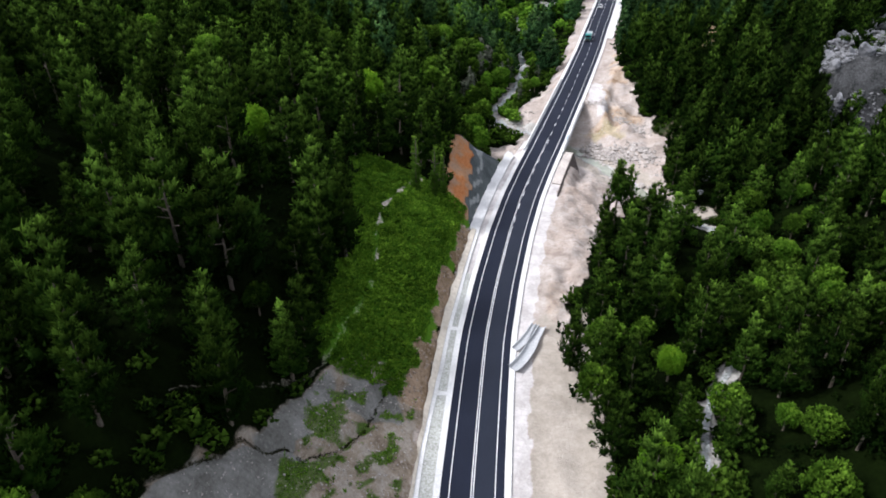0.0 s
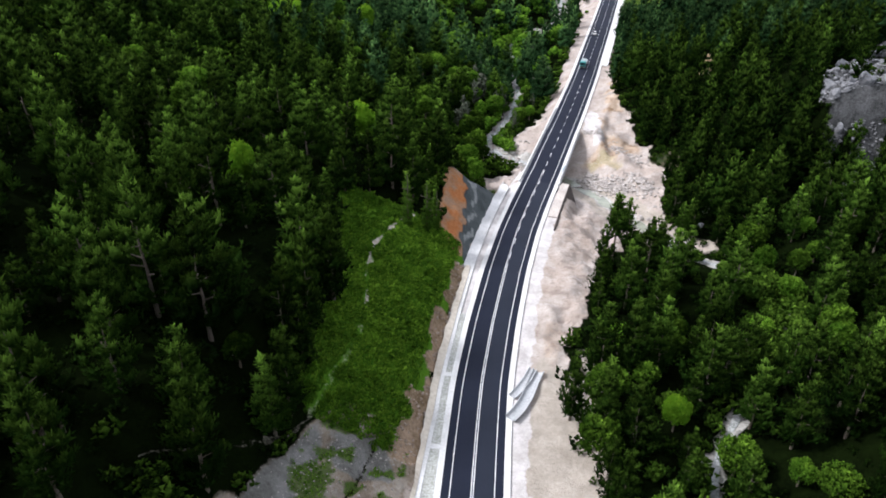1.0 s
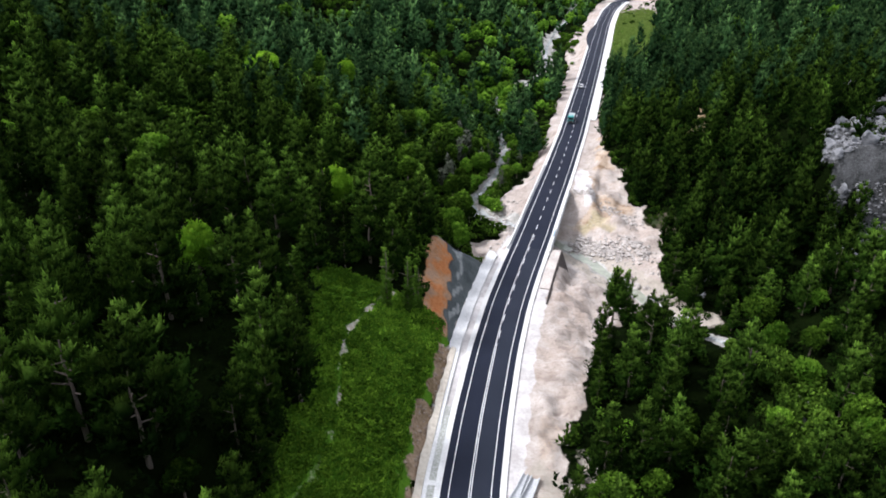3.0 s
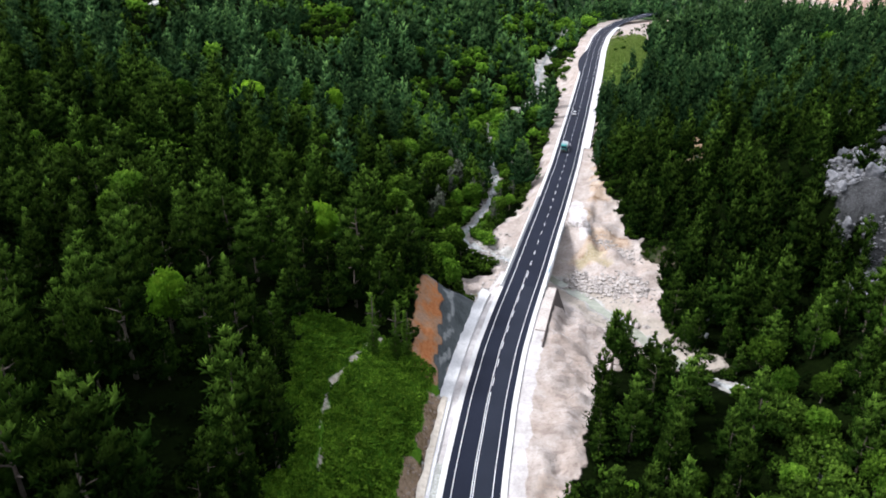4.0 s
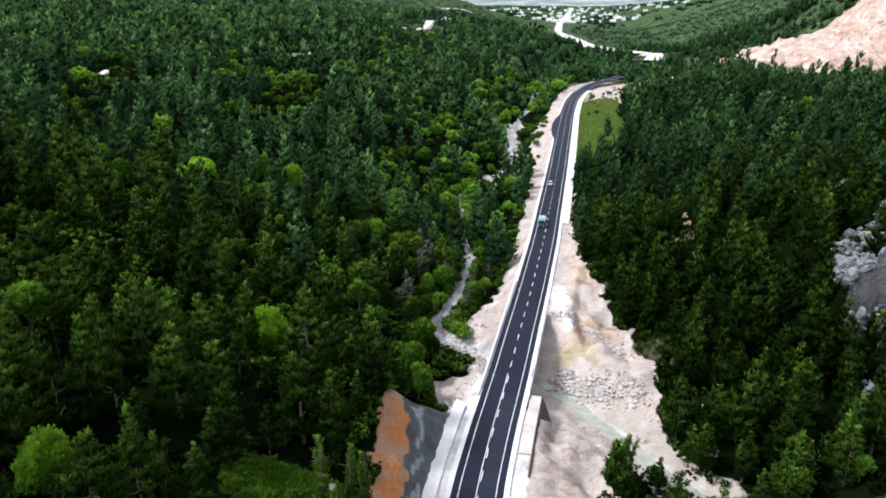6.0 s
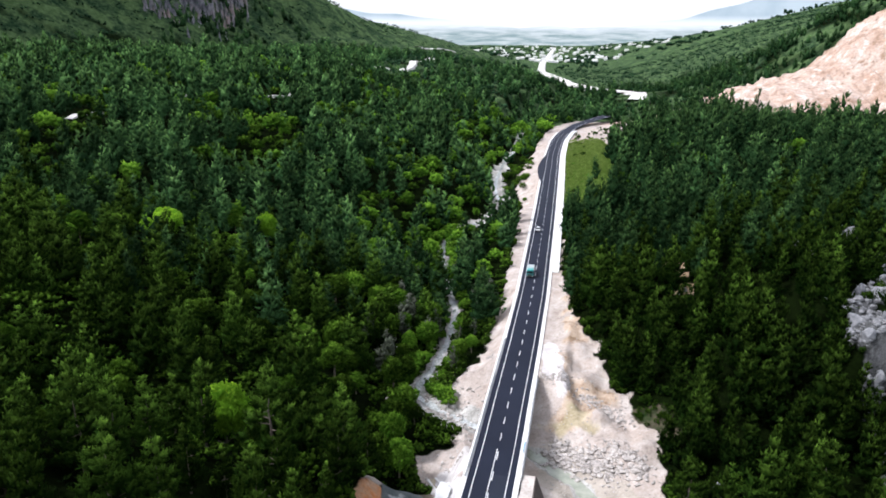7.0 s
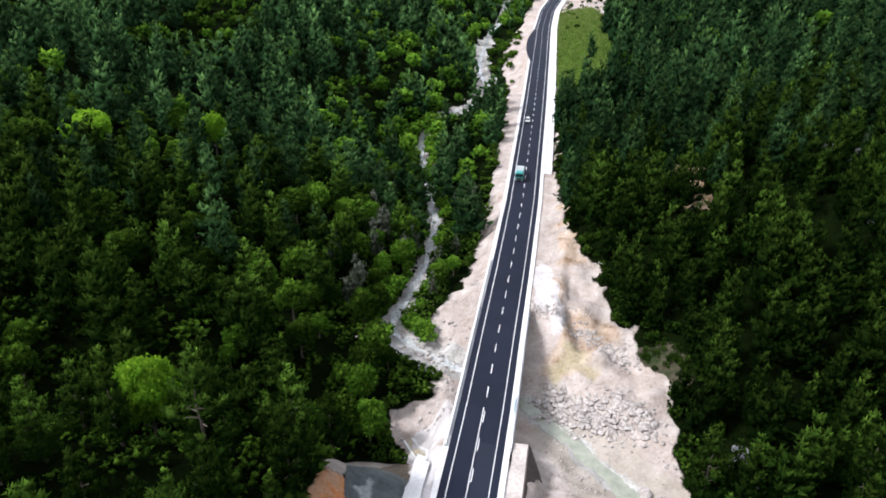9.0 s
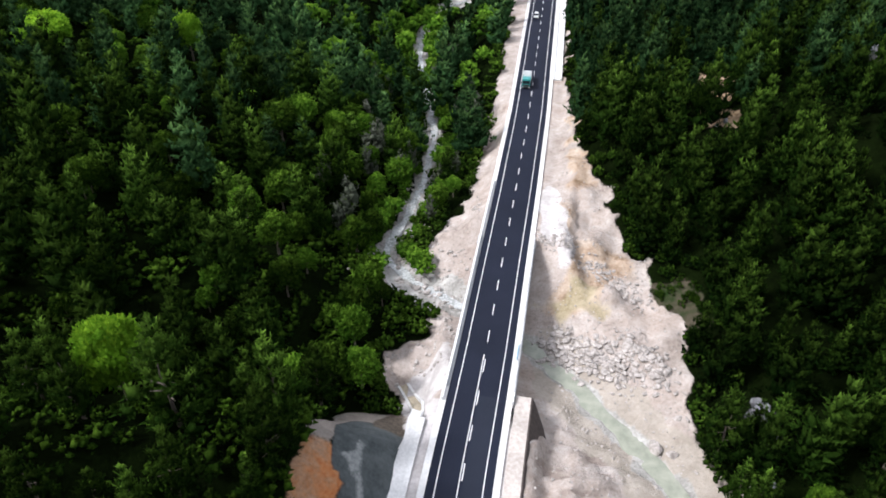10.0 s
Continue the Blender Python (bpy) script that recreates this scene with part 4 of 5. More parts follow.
gx_, gy_ = np.random.RandomState(12).uniform(-10, 45, 60), np.random.RandomState(13).uniform(250, 350, 60)
ok = ~open_ground(gx_, gy_) & (line_distance(gx_, gy_, CREEK) < 22)
wood("grey_trees", (gx_[ok], gy_[ok]), [pine_shape(160 + i, 16, 14, 11.0, 1.8, 0.25, 0.4, False) for i in range(3)], GREYTREE, (0.7, 1.0), 39, "grey half-bare trees beside the creek")

# ---- trees that stand out ----
big_leaf = crown_mesh("crown", broad_shape(71, 110, 60, 11.0, 4.8, 0.36), FRESH)
big_trunk = trunk_mesh("trunk", 6.5, 0.28, seed=31)
for x, y, s_, w_, text in ((-22.2, 191.5, 1.5, 0.78, "tall bright green broadleaf tree above the dark pines"), (-64, 295, 1.0, 1.5, "wide bright green broadleaf tree on the slope"),
                           (43.6, 95.5, 0.75, 0.72, "round bright green tree beside the creek"), (36.5, 73.5, 0.7, 1.1, "spreading light green tree in the valley bottom"),
                           (-33.8, 309, 1.25, 0.7, "tall light green tree among the dark pines"),
                           (-37, 132, 1.1, 0.72, "fresh green broadleaf tree in the pine wood")):
    tree("broadleaf_tree", big_trunk, big_leaf, x, y, s_, w_, text, "tree", "broadleaf trees of the valley")
column = crown_mesh("crown", pine_shape(73, 70, 18, 12.0, 1.0, 0.04, 0.5, True, 0.95), IVY)
for x, y, s_ in ((-5.2, 146.5, 1.05), (-1.0, 149, 0.98), (1.2, 151.5, 0.85)):
    tree("ivy_tree", PINES[0][0], column, x, y, s_, 1.0, "slender ivy-covered tree at the edge of the meadow", "tree", "ivy trees by the meadow")
lone = crown_mesh("crown", pine_shape(74, 40, 22, 15.0, 2.6, 0.5, 0.6), PINE)
tree("pine_tree", PINES[1][0], lone, 44.8, 156, 1.2, 1.0, "lone pine with a bare trunk beside the sandy flat", "tree", "pines of the near wood")
for x, y, s_ in ((-26, 68.3, 1.15), (-36.6, 57.2, 1.1)):
    tree("pine_tree", PINES[2][0], PINES[2][1], x, y, s_, 0.95, "tall pine standing free above the bare gully", "tree", "pines of the near wood")

# ---- road edges, drains and the bridge ----
def setting(ob, label, category):
    return tagged(ob, label, category, kind="structure")


GRAVEL = plain_mat("grey_gravel", (0.24, 0.25, 0.2), (0.58, 0.58, 0.56), 2.5, 0.95, 0.03)
PALESLAB = plain_mat("dusty_slab", (0.36, 0.315, 0.28), (0.54, 0.49, 0.45), 1.6, 0.9, 0.02)
CREAM = plain_mat("cream_plaster", (0.46, 0.4, 0.32), (0.66, 0.6, 0.51), 1.2, 0.9, 0.02)
for side, y0, y1 in ((-1, -60, 196.9), (-1, 238.1, 640), (1, -60, 196.9), (1, 238.1, 318)):
    a, b = sorted((side * 4.9, side * 5.95))
    setting(strip("kerb", y0, y1, slab(a, b, -0.45, 0.035), CONCRETE), "pale concrete verge strip beside the asphalt", "kerb")
def verge(far):
    """The ditch narrows as the road climbs; the outer bands follow it."""
    return lambda ys: far + np.interp(ys, [60, 78, 98, 122, 150], [0, 0, 0.85, 1.0, 0.6])


def uneven(far):
    return lambda ys: far + 0.28 * rough(ys, ys * 0, 6, 35) + 0.16 * rough(ys, ys * 0, 2.6, 36)


setting(strip("drain", -60, 128, [(verge(-8.1), -0.03), (verge(-8.1), -0.4), (-5.95, -0.4), (-5.95, -0.03)], GRAVEL), "grey gravel drain beside the road", "drain")
setting(strip("drain", -60, 190, [(verge(-8.85), 0.12), (verge(-8.85), -0.4), (verge(-8.1), -0.4), (verge(-8.1), 0.12)], CONCRETE), "white concrete ditch edge along the road", "drain")
setting(strip("bank_wall", -60, 146, [(uneven(-9.3), 0.8), (uneven(-9.3), -0.4), (verge(-8.85), -0.4), (verge(-8.85), 0.35)], CREAM), "cream sloped bank lining beside the ditch", "bank")
setting(strip("channel_lining", 146, 191, [(uneven(-10.0), 0.5), (uneven(-10.0), -0.5), (verge(-8.85), -0.5), (verge(-8.85), 0.12)], CONCRETE), "cream lined channel at the foot of the cut face", "channel")
for k, yb in enumerate((60.0, 90.0, 108.0)):
    setting(strip("drain_cover", yb, yb + 1.0, [(verge(-8.1), 0.06), (verge(-8.1), -0.3), (-5.95, -0.3), (-5.95, 0.06)], CONCRETE, 0.5), "pale concrete slab across the gravel drain", "drain")
setting(strip("channel", 318, 650, slab(4.9, 8.2, -0.45, 0.03), CONCRETE), "wide pale concrete channel beside the road", "channel")
setting(strip("channel_wall", 318, 640, slab(8.2, 8.6, -0.5, 0.75), CONCRETE), "low pale concrete wall along the channel", "wall")
setting(strip("channel_kerb", 318, 640, slab(6.2, 6.4, 0.0, 0.22), GREYCONCRETE), "narrow grey kerb along the channel", "kerb")

bridge = new("bridge")
bridge.matrix_basis = pose(0, 0, 0)
tagged(bridge, "concrete road bridge with pale parapets over the creek", "bridge")


def bridge_part(name, y0, y1, profile, mat, label=""):
    return tagged(strip(name, y0, y1, profile, mat, 2.0, parent=bridge), label=label)


Y0, Y1 = BRIDGE
bridge_part("deck", Y0, Y1, slab(-5.9, 6.3, -0.75, -0.02), GREYCONCRETE)
for o in (-4.2, -1.4, 1.4, 4.2):
    bridge_part("girder", Y0, Y1, slab(o - 0.35, o + 0.35, -1.9, -0.75), GREYCONCRETE)
bridge_part("parapet", Y0 - 3, Y1 + 22, slab(-5.75, -5.35, -0.1, 0.75), CONCRETE)
bridge_part("parapet", Y0 - 2, Y1 + 1, slab(5.75, 6.15, -0.1, 0.8), CONCRETE)
bridge_part("walkway", Y0 - 1, Y1, slab(4.9, 5.75, -0.1, 0.18), CONCRETE)
bridge_part("abutment", Y0 - 2, Y0 + 0.8, slab(-6.2, 6.4, -9, -0.75), GREYCONCRETE)
bridge_part("abutment", Y1 - 0.8, Y1 + 2, slab(-6.2, 6.4, -9, -0.75), GREYCONCRETE)
for yp in np.arange(Y0, Y1 + 0.5, 3.4):
    bridge_part("rail_post", yp, yp + 0.1, slab(5.9, 6.0, 0.8, 1.25), GREYCONCRETE)
for h in (1.0, 1.2):
    bridge_part("handrail", Y0, Y1, slab(5.91, 5.99, h, h + 0.07), GREYCONCRETE)
wy_ = np.linspace(169.5, 197, 24)
wv, wf = [], []
for y_ in wy_:
    high_ = float(np.interp(y_, [169, 172, 189, 194, 197], [0.1, 0.4, 5.6, 4.2, 0.6]))
    for dx, dz in ((8.9, 0.12), (8.9, -high_ - 0.6), (9.3 + 0.62 * high_, -high_ - 0.6), (9.15, 0.12)):
        sl = float(np.interp(y_, ROAD_Y, ROAD_SLOPE))
        c_ = 1 / math.sqrt(1 + sl * sl)
        wv.append((float(road_x(y_)) + dx * c_, y_ - dx * sl * c_, float(road_z(y_)) + dz))
for i in range(len(wy_) - 1):
    for k in range(4):
        wf.append((i * 4 + k, i * 4 + (k + 1) % 4, i * 4 + 4 + (k + 1) % 4, i * 4 + 4 + k))
end_ = (len(wy_) - 1) * 4
wf += [(3, 2, 1, 0), (end_, end_ + 1, end_ + 2, end_ + 3)]
setting(new("wing_wall", mesh_from("wing_wall", wv, wf, DARKWALL)), "dark stained sloping retaining wall beside the bridge", "wall")
setting(strip("wing_wall_cap", 176, 197, slab(6.4, 8.9, -0.6, 0.05), PALESLAB), "pale cap slab behind the retaining wall", "wall")
BLUE = plain_mat("blue_sheet", (0.06, 0.28, 0.5), (0.1, 0.4, 0.62), 4, 0.5, 0.002)
panel = strip("blue_panel", 204.5, 207.5, slab(5.62, 5.74, 0.15, 1.1), BLUE, 1.0)
tagged(panel, "small light blue sheet tied to the bridge rail", "panel")


# ---- water ----
def ribbon(name, line, width, lift, mat, seed, label, category="water"):
    """A band of uneven width along a line, laid at the creek's level."""
    seg = np.hypot(*np.diff(line, axis=0).T)
    s = np.concatenate([[0], np.cumsum(seg)])
    q = np.arange(0, s[-1], 1.5)
    px, py = np.interp(q, s, line[:, 0]), np.interp(q, s, line[:, 1])
    k = np.ones(7) / 7
    px[3:-3], py[3:-3] = np.convolve(px, k, "valid"), np.convolve(py, k, "valid")
    tx, ty = np.gradient(px), np.gradient(py)
    ln = np.hypot(tx, ty)
    nx, ny = ty / ln, -tx / ln
    z = creek_z(py) + lift
    wl_ = width * (1 + 0.35 * rough(q, q * 0, 9, seed) + 0.2 * rough(q, q * 0, 4, seed + 1))
    wr_ = width * (1 + 0.35 * rough(q, q * 0, 11, seed + 2))
    v = np.stack([np.stack([px - nx * wl_, py - ny * wl_, z], 1), np.stack([px + nx * wr_, py + ny * wr_, z], 1)], 1).reshape(-1, 3)
    i = np.arange(len(q) - 1) * 2
    f = np.stack([i, i + 1, i + 3, i + 2], 1)
    return tagged(new(name, mesh_from(name, v, f, mat, True)), label, category, kind="structure")


def water_mat(name, dark, light, foam):
    m, n, l, b = material(name, 0.12)
    at = n.new("ShaderNodeNewGeometry").outputs["Position"]
    a, c = noise_node(n, l, 0.5, 5, at), noise_node(n, l, 2.2, 8, at, 0.7)
    col = ramp_node(n, l, a.outputs["Fac"], [(0.35, dark), (0.65, light)]).outputs["Color"]
    f = ramp_node(n, l, c.outputs["Fac"], [(foam, (0, 0, 0)), (foam + 0.1, (1, 1, 1))]).outputs["Color"]
    l.new(mix_node(n, l, f, col, (0.55, 0.57, 0.57)), b.inputs["Base Color"])
    bump_node(n, l, c.outputs["Fac"], 0.4, 0.06, b)
    return m


MILKY, WHITEWATER = water_mat("milky_water", (0.2, 0.212, 0.165), (0.29, 0.3, 0.24), 0.68), water_mat("white_water", (0.2, 0.21, 0.2), (0.42, 0.43, 0.42), 0.5)
low = CREEK[(CREEK[:, 1] >= 160) & (CREEK[:, 1] < 232)]
ribbon("water", low, 1.7, -0.02, MILKY, 1, "milky green creek water over gravel")
high = CREEK[(CREEK[:, 1] >= 224) & (CREEK[:, 1] < 720)]
ribbon("water", high, 1.0, 0.04, WHITEWATER, 3, "shallow white creek water running over stones")
up = CREEK[(CREEK[:, 1] >= 30) & (CREEK[:, 1] < 168)]
ribbon("water", up, 0.6, -0.05, WHITEWATER, 5, "shallow creek water between wooded banks")


# ---- boulders and stones ----
def rock_shape(seed, cuts=2, jag=0.28):
    rng = np.random.RandomState(seed)
    bm = bmesh.new()
    bmesh.ops.create_icosphere(bm, subdivisions=cuts, radius=1.0)
    planes = [(Vector(rng.normal(0, 1, 3)).normalized(), rng.uniform(0.45, 0.8)) for _ in range(8)]
    for v in bm.verts:
        for p, o in planes:
            over = v.co.dot(p) - o
            if over > 0:
                v.co -= p * over * 0.9
        v.co *= 1 + jag * 0.4 * noise.noise(v.co * 2.1 + Vector((seed, 0, 0)))
        v.co.z *= 0.75
    bm.verts.index_update()
    vs = np.array([v.co[:] for v in bm.verts])
    fs = np.array([[v.index for v in f.verts] for f in bm.faces])
    bm.free()
    return vs, fs


ROCKS = [mesh_from("boulder", *rock_shape(200 + i), STONE) for i in range(5)]
rock_rng = np.random.RandomState(77)


def boulder(x, y, size, mesh=None, label="pale limestone boulder lying on the gravel"):
    ob = new("boulder", mesh or ROCKS[rock_rng.randint(5)])
    ob.matrix_basis = pose(x, y, float(surface(np.array(x), np.array(y))) + size * 0.25, rock_rng.uniform(-20, 20), rock_rng.uniform(-20, 20), rock_rng.uniform(0, 360)) @ Matrix.Diagonal((size, size * rock_rng.uniform(0.6, 0.9), size * 0.8, 1))
    return tagged(ob, label, "boulder", "boulders by the creek")


boulder(59.5, 188.5, 2.0, label="large pale limestone boulder beside the creek water")
boulder(61.5, 186.5, 1.2)
boulder(60.5, 209.5, 1.5, label="broken dark-sided limestone block on the stone heap")
for k in range(26):
    t = rock_rng.uniform(0, 1)
    boulder(47 + 17 * t + rock_rng.normal(0, 1.2), 212.5 - 10 * t + rock_rng.normal(0, 1.8), rock_rng.uniform(0.45, 0.95))
for k in range(14):
    boulder(rock_rng.uniform(15, 25), rock_rng.uniform(232, 246), rock_rng.uniform(0.5, 1.1))
for k in range(8):
    boulder(rock_rng.uniform(62, 70), rock_rng.uniform(190, 208), rock_rng.uniform(0.5, 1.0))


def stones(name, xs, ys, sizes, mat, label, seed):
    rng = np.random.RandomState(seed)
    shapes = [rock_shape(300 + i, 1) for i in range(6)]
    Z = surface(xs, ys)
    V, F, n = [], [], 0
    for x, y, z, s in zip(xs, ys, Z, sizes):
        v, f = shapes[rng.randint(6)]
        a = rng.uniform(0, 6.28)
        r = np.array([[math.cos(a), -math.sin(a), 0], [math.sin(a), math.cos(a), 0], [0, 0, 1]])
        V.append((v * s * rng.uniform(0.7, 1.2, 3)) @ r.T + np.array([x, y, z + s * 0.25]))
        F.append(f + n)
        n += len(v)
    return tagged(new(name, mesh_from(name, np.concatenate(V), np.concatenate(F), mat)), label, "stones", kind="stuff")


r = np.random.RandomState(55)
t = r.uniform(0, 1, 700)
sx, sy = 46 + 19 * t + r.normal(0, 1.6, 700), 213.5 - 11 * t + r.normal(0, 2.4, 700)
stones("stone_heap", sx, sy, 0.2 + 0.85 * r.uniform(0, 1, 700) ** 1.8, STONE, "heap of broken pale stones by the creek", 1)
n_ = 2600
sx, sy = r.uniform(34, 72, n_), r.uniform(110, 240, n_)
k_ = cover(sx, sy)
ok = (k_["sand"] > 0.5) & (road_off(sx, sy) > 10.5) & (line_distance(sx, sy, CREEK) > 2)
stones("scattered_stones", sx[ok], sy[ok], r.uniform(0.08, 0.35, ok.sum()), STONE, "pale stones scattered over the sandy flat", 2)
n_ = 2400
cy = r.uniform(214, 500, n_)
cxx = np.interp(cy, CREEK_Y, CREEK_X) + r.normal(0, 1, n_) * np.where(cy < 260, 5.5, 2.8)
ok = road_off(cxx, cy) < -8
stones("creek_stones", cxx[ok], cy[ok], r.uniform(0.12, 0.6, ok.sum()), STONE, "grey and white stones along the creek bed", 3)
t = r.uniform(0, 2, 420)
sx = np.interp(t, [0, 1, 2], [48.5, 60.5, 67.5]) + r.normal(0, 1.1, 420)
sy = np.interp(t, [0, 1, 2], [239, 231.5, 219]) + r.normal(0, 1.3, 420)
stones("rubble", sx, sy, r.uniform(0.12, 0.6, 420), STONE, "line of broken pale rubble across the spoil", 5)
n_ = 1100
sx, sy = r.uniform(50, 76, n_), r.uniform(240, 330, n_)
ok = (cover(sx, sy)["sand"] > 0.5) & (road_off(sx, sy) > 9.5)
stones("scattered_stones", sx[ok], sy[ok], r.uniform(0.08, 0.35, ok.sum()), STONE, "small stones scattered over the beige cut slope", 6)
n_ = 3200
sx, sy = r.uniform(-30, 4, n_), r.uniform(55, 98, n_)
ok = cover(sx, sy)["dirt"] > 0.5
stones("dirt_stones", sx[ok], sy[ok], 0.05 + 0.22 * r.uniform(0, 1, ok.sum()) ** 3, STONE, "stones lying on the bare earth slope", 4)

n_ = 1600
sx, sy = r.uniform(-8, 10, n_), r.uniform(84, 147, n_)
ok = cover(sx, sy)["scar"] > 0.4
stones("scar_stones", sx[ok], sy[ok], r.uniform(0.1, 0.5, ok.sum()), TAN, "tan stones on the bare cut bank", 7)

n_ = 1500
sx, sy = r.uniform(14, 40, n_), r.uniform(206, 262, n_)
ok = (road_off(sx, sy) < -6.5) & (cover(sx, sy)["sand"] > 0.5) & (rough(sx, sy, 9, 23) > -0.2)
stones("bank_rubble", sx[ok], sy[ok], 0.1 + 0.6 * r.uniform(0, 1, ok.sum()) ** 2.5, STONE, "grey-white rubble on the bank below the road", 8)

n_ = 10000
sx, sy = 111 + 60 * r.uniform(0, 1, n_) ** 2.4, 171 + 91 * r.uniform(0, 1, n_) ** 1.4
ok = cover(sx, sy)["cliff"] > 0.5
stones("scree", sx[ok], sy[ok], 0.25 + 1.0 * r.uniform(0, 1, ok.sum()) ** 2.5, SCREE, "grey angular scree blocks below the rock slabs", 9)
sx, sy = r.uniform(111, 172, 700), r.uniform(170, 262, 700)
ok = (cover(sx, sy)["cliff"] > 0.4) & (rough(sx, sy, 13, 26) > 0.15)
wood("scree_bushes", (sx[ok], sy[ok]), [broad_shape(220 + i, 10, 5, 3.0, 1.7, 0.45) for i in range(4)], BUSH, (0.5, 1.3), 49, "green bushes between the scree blocks")

# ---- meadow ----
def tufts(name, xs, ys, size, mat, label, seed, blades=4):
    rng = np.random.RandomState(seed)
    n = len(xs)
    z = surface(xs, ys)
    base = np.stack([xs, ys, z], 1)[:, None, :] + rng.normal(0, 0.16, (n, blades, 3)) * [1, 1, 0.1]
    a = rng.uniform(0, 6.28, (n, blades))
    h = rng.uniform(0.5, 1.2, (n, blades)) * size[:, None]
    side = np.stack([np.cos(a), np.sin(a), 0 * a], 2)
    tip = base + np.stack([rng.normal(0, 0.35, (n, blades)) * h, rng.normal(0, 0.35, (n, blades)) * h, h], 2)
    w = (0.28 * h)[:, :, None]
    v = np.stack([base - side * w, base + side * w, tip], 2).reshape(-1, 3)
    f = np.arange(len(v)).reshape(-1, 3)
    return tagged(new(name, mesh_from(name, v, f, mat, False, [("tip", np.tile([0.0, 0.0, 1.0], n * blades)), ("tint", rng.uniform(0.02, 1, n).repeat(blades * 3))])), label, "grass", kind="stuff")


sx, sy = r.uniform(-24, 14, 30000), r.uniform(80, 160, 30000)
k_ = cover(sx, sy)
wx, wy = r.uniform(-28, 2, 9000), r.uniform(54, 96, 9000)
wk = cover(wx, wy)
weedy = (wk["weed"] > 0.45) & (wk["sand"] < 0.3)
tufts("weeds", wx[weedy], wy[weedy], r.uniform(0.2, 0.5, weedy.sum()), GRASS, "green weeds on the bare earth slope", 8)
ok = (k_["grass"] > 0.45) & (k_["trail"] < 0.3) & (k_["scar"] < 0.4) & (road_off(sx, sy) < -11.5)
tufts("meadow", sx[ok], sy[ok], r.uniform(0.4, 0.9, ok.sum()), GRASS, "bright green weedy meadow on the slope", 6)

sx, sy = r.uniform(-24, 12, 5200), r.uniform(84, 158, 5200)
k_ = cover(sx, sy)
ok = (k_["grass"] > 0.5) & (k_["trail"] < 0.2) & (k_["scar"] < 0.3) & (road_off(sx, sy) < -12.0) & (rough(sx, sy, 7, 9) > -0.45)
wood("meadow_herbs", (sx[ok], sy[ok]), [broad_shape(180 + i, 7, 3, 1.3, 0.9, 0.36) for i in range(5)], HERB, (0.4, 1.15), 43, "low leafy herbs and brambles in the meadow")
# dark tufts added in place of the shadow in the lip's recess
lt = r.uniform(0, len(LIP) - 1, 900)
lx, ly = np.interp(lt, np.arange(len(LIP)), LIP[:, 0]) + r.normal(0, 0.12, 900), np.interp(lt, np.arange(len(LIP)), LIP[:, 1]) + r.normal(0, 0.12, 900)
tufts("turf_lip", lx, ly, r.uniform(0.18, 0.4, 900), LIPSHADE, "dark tufts added as the shade along the washed-out lip", 9)
bk = r.uniform(45, 150, 420)
bk = np.where((bk > 74) & (bk < 104), bk + 40, bk)
bkx = np.interp(bk, CREEK_Y, CREEK_X) + r.choice([-1, 1], 420) * r.uniform(1.2, 4.5, 420)
wood("bank_bushes", (bkx, bk), [broad_shape(190 + i, 14, 3, 4.0, 2.2, 0.5) for i in range(5)], BUSH, (0.5, 1.2), 44, "green bushes hanging over the creek banks")
sx, sy = r.uniform(92, 180, 46000), r.uniform(395, 615, 46000)
k_ = cover(sx, sy)
ok = (k_["grass"] > 0.4)
tufts("bank_grass", sx[ok], sy[ok], r.uniform(0.5, 1.3, ok.sum()), STRAW, "yellow-green grass on the bank above the road", 7)

# ---- bushes along the edges of the woods ----
bx, by = r.uniform(-70, 120, 30000), r.uniform(45, 420, 30000)
edge = open_ground(bx + r.normal(0, 3, 30000), by + r.normal(0, 3, 30000)) & ~open_ground(bx, by)
bx, by = bx[edge][:1500], by[edge][:1500]
wood("bushes", (bx, by), [broad_shape(130 + i, 9, 3, 2.6, 1.5) for i in range(5)], BUSH, (0.5, 1.3), 36, "green bushes along the edge of the woods")

# ---- vehicles ----
TEAL = plain_mat("teal_paint", (0.02, 0.2, 0.19), (0.03, 0.27, 0.25), 3, 0.35, 0.0)
WHITE = plain_mat("white_paint", (0.62, 0.62, 0.62), (0.74, 0.74, 0.74), 3, 0.4, 0.0)
CANVAS = plain_mat("grey_canvas", (0.3, 0.33, 0.33), (0.42, 0.45, 0.45), 3, 0.8, 0.0)
TYRE = plain_mat("tyre_rubber", (0.015, 0.015, 0.015), (0.03, 0.03, 0.03), 8, 0.8, 0.004)
STEEL = plain_mat("dull_steel", (0.3, 0.3, 0.3), (0.45, 0.45, 0.45), 8, 0.4, 0.001, 0.0, 0.8)
BLACK = plain_mat("black_plastic", (0.02, 0.02, 0.02), (0.04, 0.04, 0.04), 6, 0.6, 0.001)
GLASS = plain_mat("dark_glass", (0.015, 0.02, 0.025), (0.025, 0.03, 0.035), 2, 0.08, 0.0)
LAMP = plain_mat("lamp_glass", (0.6, 0.6, 0.55), (0.75, 0.75, 0.7), 9, 0.15, 0.0)


def disc(bm, x, y, z, r, w, seg=20):
    bmesh.ops.create_cone(bm, cap_ends=True, segments=seg, radius1=r, radius2=r, depth=w, matrix=Matrix.Translation((x, y, z)) @ Matrix.Rotation(math.pi / 2, 4, "Y"))
    return bm


